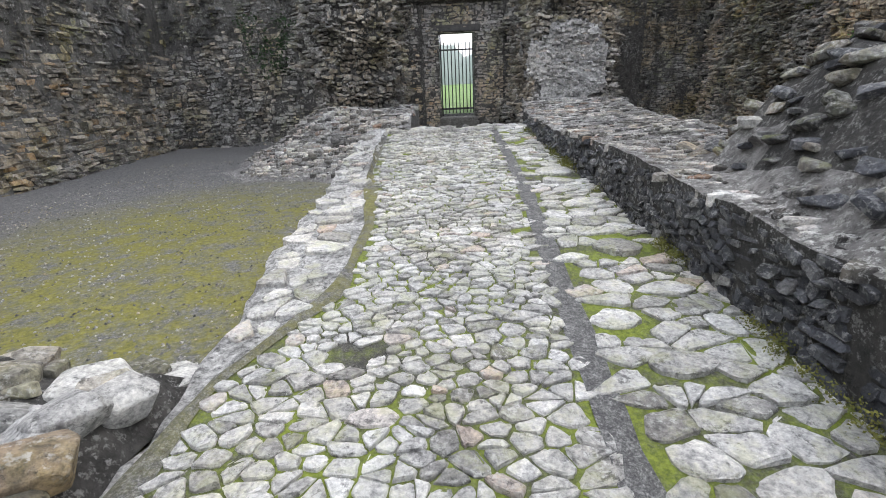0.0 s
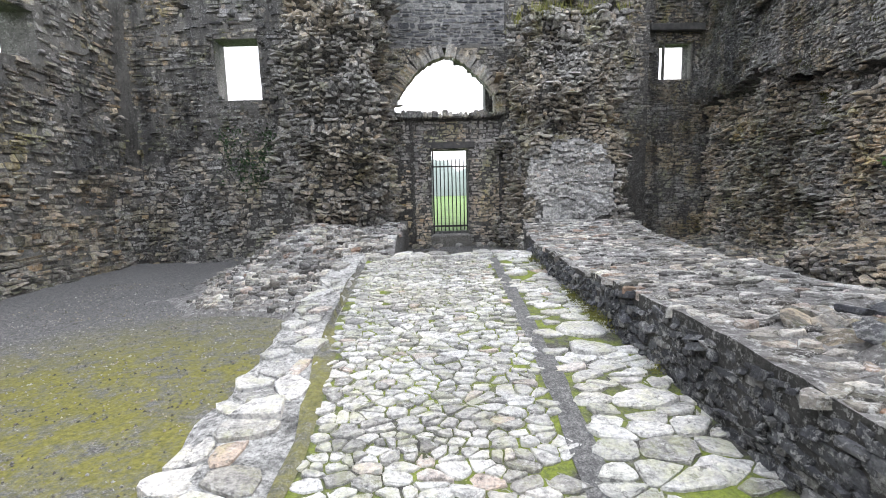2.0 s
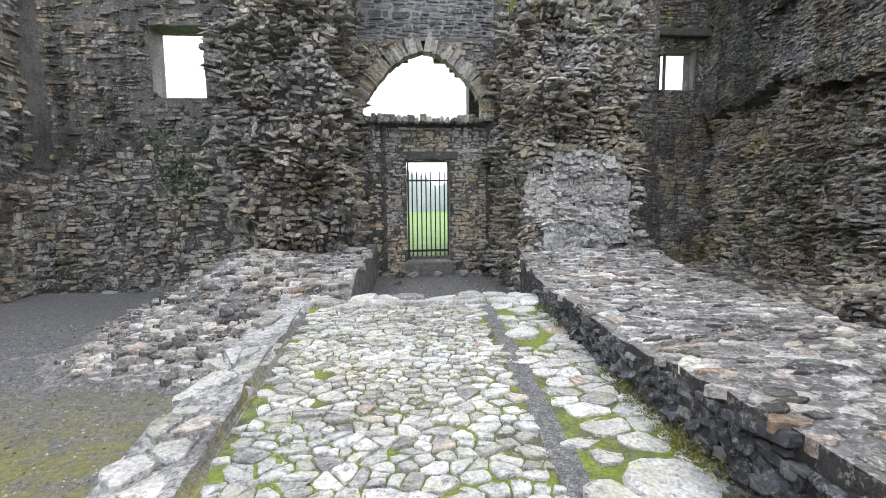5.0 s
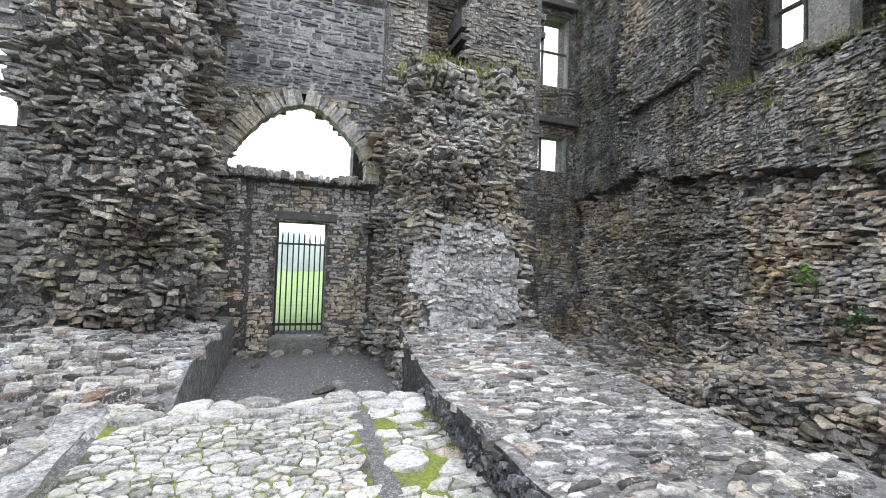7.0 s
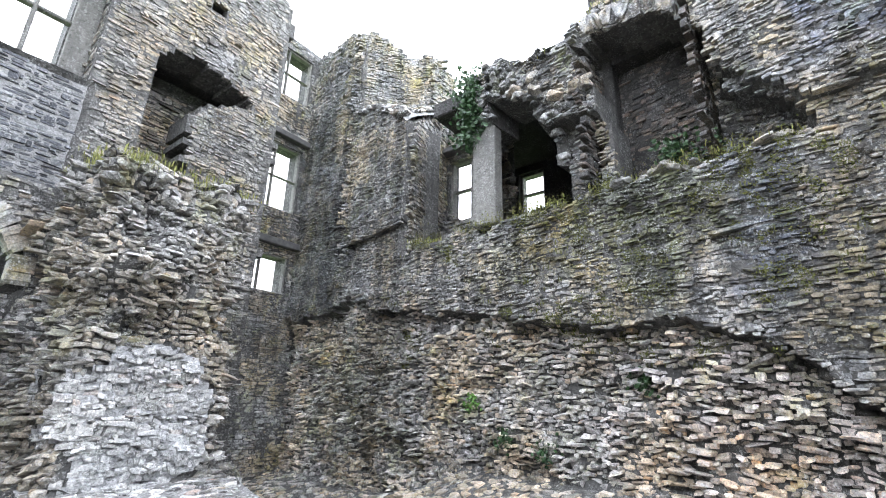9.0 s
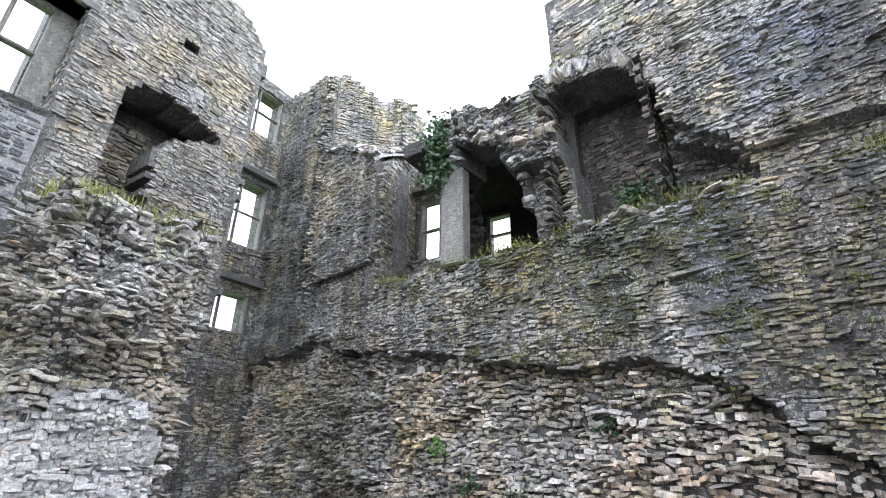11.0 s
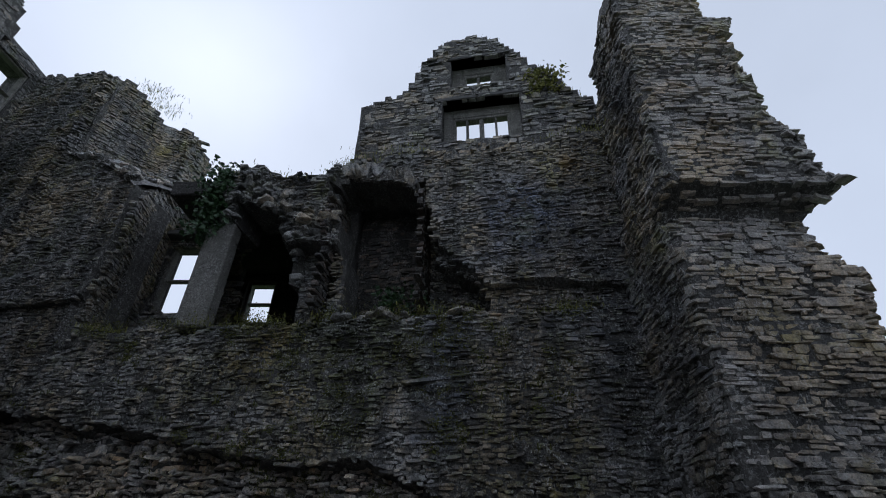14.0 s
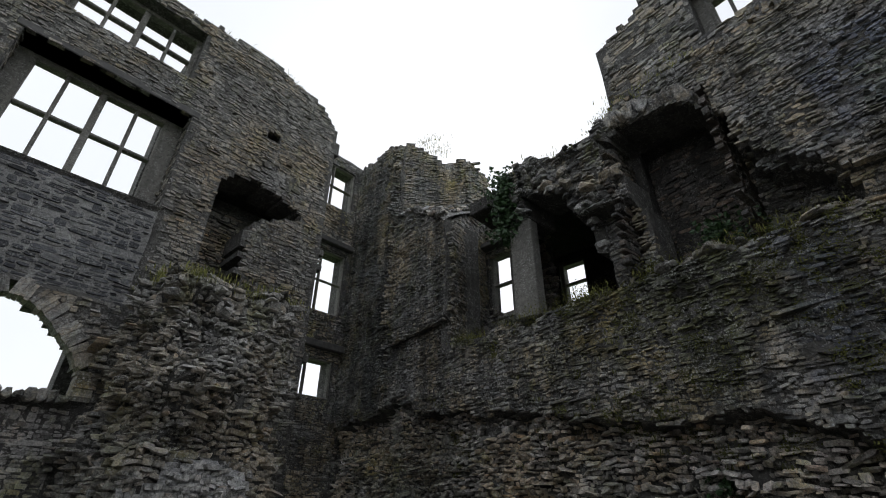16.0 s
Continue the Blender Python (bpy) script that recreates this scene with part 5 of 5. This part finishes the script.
for k in range(70):
    x, y = rr.uniform(-4.2, -0.7), rr.uniform(7.6, 10.5)
    if heap_z(x, y) > 0.0:
        r = rr.uniform(0.05, 0.13)
        part("rubble_stone", rock_bm(rr, x, y, heap_z(x, y), r * 1.3, r, r * 0.6), MATS["lichened top"][1], heap)
pv, pf = [], []
for k in range(9000):
    x, y = rr.uniform(-6.5, -1.4), rr.uniform(0.5, 11.0)
    if k % 5 == 0:
        x, y = rr.uniform(-0.5, 1.9), rr.uniform(9.0, 13.3)
    z = 0.13 if k % 5 == 0 else ground_z(x, y)
    r = rr.uniform(0.006, 0.02)
    if k % 5 and y > 7 and heap_z(x, y) > z:
        continue
    a = rr.uniform(0, 3)
    c, s_ = math.cos(a) * r, math.sin(a) * r
    b = len(pv)
    pv += [(x + c, y + s_, z), (x - s_ * 0.8, y + c * 0.8, z), (x - c, y - s_, z), (x + s_ * 0.8, y - c * 0.8, z), (x + c * 0.2, y, z + r * 0.9)]
    pf += [(b, b + 1, b + 4), (b + 1, b + 2, b + 4), (b + 2, b + 3, b + 4), (b + 3, b, b + 4)]
tagged(mesh_of("gravel", pv, pf, MATS["grey rubble"][0]), "scattered small grey pebbles on the yard", "gravel", kind="stuff")
spots = [(9.0 + rng.uniform(-0.2, 0.9), rng.uniform(12.6, 15.5), 13.6 + rng.uniform(-0.3, 0.2)) for k in range(50)]
blades("turret_grass", spots, 14, "grass and creeper on the turret top", GRASS, (0.04, 0.2), 20, 0.15, 1.0)


# ---- stones of the walls ----
def dress(name, wall, face, box, keep, depth, key, seed, limit, near, **kw):
    stone_objects(name, coursed(face, *box, keep, depth, seed, **kw), MATS[key], wall, limit, near)


def close_to(x0, y0, z0):
    return lambda x, y, z: max(0.001, 40 - math.dist((x, y, z), (x0, y0, z0)))


# gate wall: screen wall, dark panel, upper wall
in_panel = lambda u, z: -0.86 < u < 2.17 and 5.15 < z < 7.3
ring = lambda u, z: near_arch(u, z, 0.27)
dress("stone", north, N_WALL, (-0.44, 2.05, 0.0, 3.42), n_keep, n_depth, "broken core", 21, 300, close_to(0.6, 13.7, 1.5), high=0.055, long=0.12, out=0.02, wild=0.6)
dress("slate_stone", north, N_WALL, (-0.84, 2.15, 5.15, 7.3), lambda u, z: n_keep(u, z) and in_panel(u, z) and not ring(u, z), lambda u, z: -0.06, "dark slate", 22, 300, close_to(0.6, 13.7, 5.5), high=0.1, long=0.2, out=0.02, gap=0.022, sink=0.03)
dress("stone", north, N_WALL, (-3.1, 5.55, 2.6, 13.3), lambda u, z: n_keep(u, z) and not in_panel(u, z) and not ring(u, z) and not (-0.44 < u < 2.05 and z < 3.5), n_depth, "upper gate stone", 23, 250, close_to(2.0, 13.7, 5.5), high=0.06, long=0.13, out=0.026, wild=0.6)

# pointed arch: long voussoirs through the wall
rv = random.Random(8)
for (xa, za), (xb, zb) in zip(ARCH, ARCH[1:]):
    count = max(1, round(math.hypot(xb - xa, zb - za) / 0.07))
    nx, nz = za - zb, xb - xa
    k = math.hypot(nx, nz)
    nx, nz = nx / k, nz / k
    for i in range(count):
        f0, f1 = (i + 0.03) / count, (i + 0.97) / count
        r1, r0, f = rv.uniform(0.27, 0.35), rv.uniform(-0.015, 0.015), rv.uniform(0.01, 0.05)
        quad = [(xa + (xb - xa) * t + nx * r, za + (zb - za) * t + nz * r) for t, r in ((f0, r0), (f1, r0), (f1, r1), (f0, r1))]
        pts = [(x, y, z) for y in (13.7 - f, 14.0) for x, z in quad]
        mesh_of("voussoir", pts, [(0, 1, 2, 3), (7, 6, 5, 4), (0, 4, 5, 1), (1, 5, 6, 2), (2, 6, 7, 3), (3, 7, 4, 0)], MATS["gate rubble"][1], north)
for x in spans(-0.78, 1.72, 0.13):
    h, w = rv.uniform(0.02, 0.12), rv.uniform(0.05, 0.085)
    bm = box_bm(x - w, x + w, 13.56, 13.9 + rv.uniform(0, 0.3), 3.44, 3.52 + h, 0.025)
    for v in bm.verts:
        v.co += Vector((rv.uniform(-0.015, 0.015), rv.uniform(-0.02, 0.02), rv.uniform(-0.02, 0.02)))
    part("coping_stone", bm, MATS["grey rubble"][1], north)
for k in range(9):
    x = -0.35 + k * 0.29 + rv.uniform(-0.05, 0.05)
    if 0.1 < x < 1.2 and k % 2:
        continue
    bm = rock_bm(rv, x, 13.45, 0.17, 0.15, 0.1, 0.08)
    tagged(part("boulder", bm, MATS["grey rubble"][1], None), "rough grey stone at the foot of the gate wall", "stone", "stones by the gate")
for x, y, r in ((0.9, 10.9, 0.14), (1.15, 11.2, 0.1), (-0.05, 12.6, 0.08)):
    bm = rock_bm(rv, x, y, 0.15, r * 1.4, r * 0.9, r * 0.4)
    tagged(part("loose_stone", bm, MATS["grey rubble"][1], None), "flat loose stone lying on the landing", "stone", "loose stones")

# buttresses and pier
R_TOT, L_TOT, P_TOT = R_BUT.total(), L_BUT.total(), PIER.total()


def white_patch(u, z):
    p = R_BUT.at(u, z, 0)
    return ((p[0] - 3.0) / 0.82) ** 2 + ((z - 1.6) / 0.98) ** 2 < 1 + 0.5 * fractal((u, 0, z), 2.0) and p[1] < 11.9


dress("stone", r_but, R_BUT, (0, R_TOT, -0.6, 5.25), lambda u, z: not white_patch(u, z), r_depth, "gate rubble", 31, 300, close_to(3.0, 11, 3.0), high=0.064, long=0.1, out=0.085, wild=2.0)
skin_u, skin_z = spans(0, R_TOT, 0.06), spans(0.3, 2.9, 0.06)
kv = [R_BUT.at(u, z, r_depth(u, z) + 0.03 + 0.03 * fractal((u, 3, z), 5.0)) for z in skin_z for u in skin_u]
kf = [(j * len(skin_u) + i, j * len(skin_u) + i + 1, (j + 1) * len(skin_u) + i + 1, (j + 1) * len(skin_u) + i) for j in range(len(skin_z) - 1) for i in range(len(skin_u) - 1) if white_patch(skin_u[i], skin_z[j])]
mesh_of("plaster_patch", kv, kf, PLASTER, r_but)
dress("plaster_stone", r_but, R_BUT, (0, R_TOT, 0.4, 2.9), white_patch, lambda u, z: r_depth(u, z) + 0.045, "limewashed stone", 32, 250, close_to(3.0, 11, 2.0), high=0.055, long=0.095, out=0.04, wild=1.4)
dress("stone", l_but, L_BUT, (0, L_TOT, -0.2, 6.8), lambda u, z: True, l_depth, "gate rubble", 33, 300, close_to(-1.5, 11, 2.5), high=0.066, long=0.105, out=0.09, wild=2.0)
# north side: damp stone, its darker tone also standing in for that side's shade
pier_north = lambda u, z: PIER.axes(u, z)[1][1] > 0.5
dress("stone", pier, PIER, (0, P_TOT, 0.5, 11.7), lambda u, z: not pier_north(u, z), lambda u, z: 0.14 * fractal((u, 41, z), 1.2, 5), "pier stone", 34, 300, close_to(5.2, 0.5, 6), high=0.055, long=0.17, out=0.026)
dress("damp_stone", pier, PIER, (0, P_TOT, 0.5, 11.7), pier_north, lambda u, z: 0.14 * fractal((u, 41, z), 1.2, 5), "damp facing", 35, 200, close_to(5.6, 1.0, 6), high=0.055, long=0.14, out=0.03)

# east wall: proud facing, rubble core below the ledge
e_led = lambda u: piece(u * 0.9898, E_LEDGE) + 0.22 * fractal((u, 0, 9.0), 1.5) + 0.08 * fractal((u, 3, 5.0), 5.0)
dress("stone", east, E_WALL, (0.8, 17.2, 0.2, 14.2), lambda u, z: e_keep(u, z) and z > e_led(u), e_depth, "damp facing", 41, 300, close_to(8, 7, 4.5), high=0.046, long=0.11, out=0.032, wild=0.9)
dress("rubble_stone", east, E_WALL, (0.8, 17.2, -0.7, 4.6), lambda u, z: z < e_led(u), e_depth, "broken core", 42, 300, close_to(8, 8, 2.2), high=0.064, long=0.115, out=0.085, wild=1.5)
dress("stone", gable, GABLE, (0.6, 6.7, 9.0, 14.2), g_keep, lambda u, z: 0.04 * fractal((u, 9, z), 1.0), "grey rubble", 43, 100, close_to(8, 4, 11), high=0.085, long=0.177, out=0.032)
# hearth back and reveals: sooty stones, darkened further for the recess shade
dress("stone", hearth, HEARTH, (3.3, 7.0, 5.3, 8.8), lambda u, z: True, lambda u, z: 0.05 * fractal((u, 9, z), 1.0), "sooty shaded rubble", 44, 80, close_to(8, 6, 6), high=0.08, long=0.159, out=0.024)
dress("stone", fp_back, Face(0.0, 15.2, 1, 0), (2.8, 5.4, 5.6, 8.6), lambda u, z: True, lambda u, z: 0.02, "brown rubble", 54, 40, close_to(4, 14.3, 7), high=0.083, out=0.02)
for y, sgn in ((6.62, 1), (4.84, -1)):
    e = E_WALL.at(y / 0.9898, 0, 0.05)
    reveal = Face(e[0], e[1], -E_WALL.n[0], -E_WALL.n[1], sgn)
    dress("reveal_stone", east, reveal, (0.05, 1.2, 5.5, 8.2), lambda u, z: True, lambda u, z: 0.01, "sooty shaded rubble", 60 + sgn, 40, close_to(8, 6, 6), high=0.08, long=0.2, out=0.025)
for u0, flip, zz in ((-0.98, -1, (7.3, 9.75)), (2.05, 1, (7.3, 9.75)), (3.0, -1, (5.9, 8.5)), (5.1, 1, (8.4, 8.55))):
    reveal = Face(u0, 13.7, 0.0, 1.0, -flip)
    dress("reveal_stone", north, reveal, (0.0, 0.58, *zz), lambda u, z: 0.02 < u < 0.56, lambda u, z: 0.0, "grey rubble", 70 + flip, 30, close_to(2, 13.7, 8), high=0.08, long=0.17, out=0.02)
dress("stone", d_wall, D_WALL, (9.6, 11.8, 5.3, 9.6), lambda u, z: z < 9.5 and not (10.15 < u < 11.4 and 6.65 < z < 8.45), lambda u, z: 0.03, "grey rubble", 45, 60, close_to(10, 10.5, 9), out=0.024)
for f, w, zs, wall_ob in T_FACES:
    dress("stone", wall_ob, f, (0, w, 5.3, 13.8), lambda u, z: z < piece(u, zs) - 0.05, lambda u, z: 0.03, "damp facing", 46, 80, close_to(9, 12, 9), high=0.06, long=0.14, out=0.024)
# rough arch of upright stones over the east hearth, flat stones on its sill
ra = random.Random(71)
for k in range(19):
    y = 4.95 + k * 0.085
    z = piece(y, HEARTH_TOP) + 0.02
    h = ra.uniform(0.28, 0.42)
    x, yy, z = E_WALL.at(y / 0.9898, z + h / 2, 0.02)
    part("voussoir", rock_bm(ra, x, yy, z, 0.13, 0.045, h * 0.55), MATS["damp facing"][1], east)
for k in range(34):
    y = ra.uniform(3.8, 6.5)
    x, yy, z = E_WALL.at(y / 0.9898, 5.38 + ra.uniform(-0.04, 0.05), ra.uniform(-0.5, 0.02))
    r = ra.uniform(0.08, 0.17)
    part("sill_stone", rock_bm(ra, x, yy, z, r, r * 1.5, r * 0.35), MATS["gate rubble"][1], east)
for k in range(70):
    y, z = ra.uniform(6.5, 8.9), 0.0
    z = (piece(y, ROOM_TOP) if y > 7.2 else 7.0) + ra.uniform(0.0, 0.75)
    if z > piece(y, E_TOP) - 0.1:
        continue
    x, yy, z = E_WALL.at(y / 0.9898, z, e_depth(y / 0.9898, z) + ra.uniform(-0.02, 0.1))
    r = ra.uniform(0.07, 0.16)
    part("vault_stone", rock_bm(ra, x, yy, z, r, r * 1.2, r * 0.6), MATS["gate rubble" if ra.random() < 0.3 else "damp facing"][1], east)
dress("stone", ne, NE_WALL, (4.4, 9.2, -0.7, 14.3), ne_keep, lambda u, z: 0.05 * fractal((u, 6, z), 0.8) + max(0.0, 3.2 - z) * 0.12, "damp facing", 47, 200, close_to(7, 17, 4), high=0.065, long=0.15, out=0.035)
dress("stone", nwl, NW_LOW, (-8.6, -2.6, -0.2, 3.9), nwl_keep, lambda u, z: 0.12 * fractal((u, 7, z), 0.9) - 0.12 * z, "grey rubble", 48, 300, close_to(-4, 13.8, 1.3), high=0.08, long=0.135, out=0.05, wild=1.0)
dress("stone", west, W_WALL, (4.0, 14.0, -0.2, 3.0), lambda u, z: z < 2.2 + 0.5 * fractal((u, 0, 3), 0.8), lambda u, z: 0.15 * fractal((u, 7, z), 0.6) + max(0, 1.4 - z) * 0.35, "brown rubble", 49, 150, close_to(-8, 11, 1), high=0.089, long=0.171, out=0.06)
dress("stone", nwh, NW_HIGH, (-8.8, -2.6, 2.0, 10.8), nwh_keep, lambda u, z: 0.1 * fractal((u, 7, z), 0.6) - 0.02, "damp wall", 52, 100, close_to(-4, 15.3, 4), high=0.083, long=0.144, out=0.056)
dress("stone", west, W_WALL, (3.0, 14.5, 1.8, 8.3), lambda u, z: w_keep(u, z) and z > 2.2 + 0.5 * fractal((u, 0, 3), 0.8), lambda u, z: 0.15 * fractal((u, 7, z), 0.6) + max(0, 1.4 - z) * 0.35 - 0.02, "damp wall", 53, 60, close_to(-8, 11, 3), high=0.092, long=0.173, out=0.056)
# side of the low wall
LW = Face(1.72, -0.0, -0.0085, 1.0, -1)
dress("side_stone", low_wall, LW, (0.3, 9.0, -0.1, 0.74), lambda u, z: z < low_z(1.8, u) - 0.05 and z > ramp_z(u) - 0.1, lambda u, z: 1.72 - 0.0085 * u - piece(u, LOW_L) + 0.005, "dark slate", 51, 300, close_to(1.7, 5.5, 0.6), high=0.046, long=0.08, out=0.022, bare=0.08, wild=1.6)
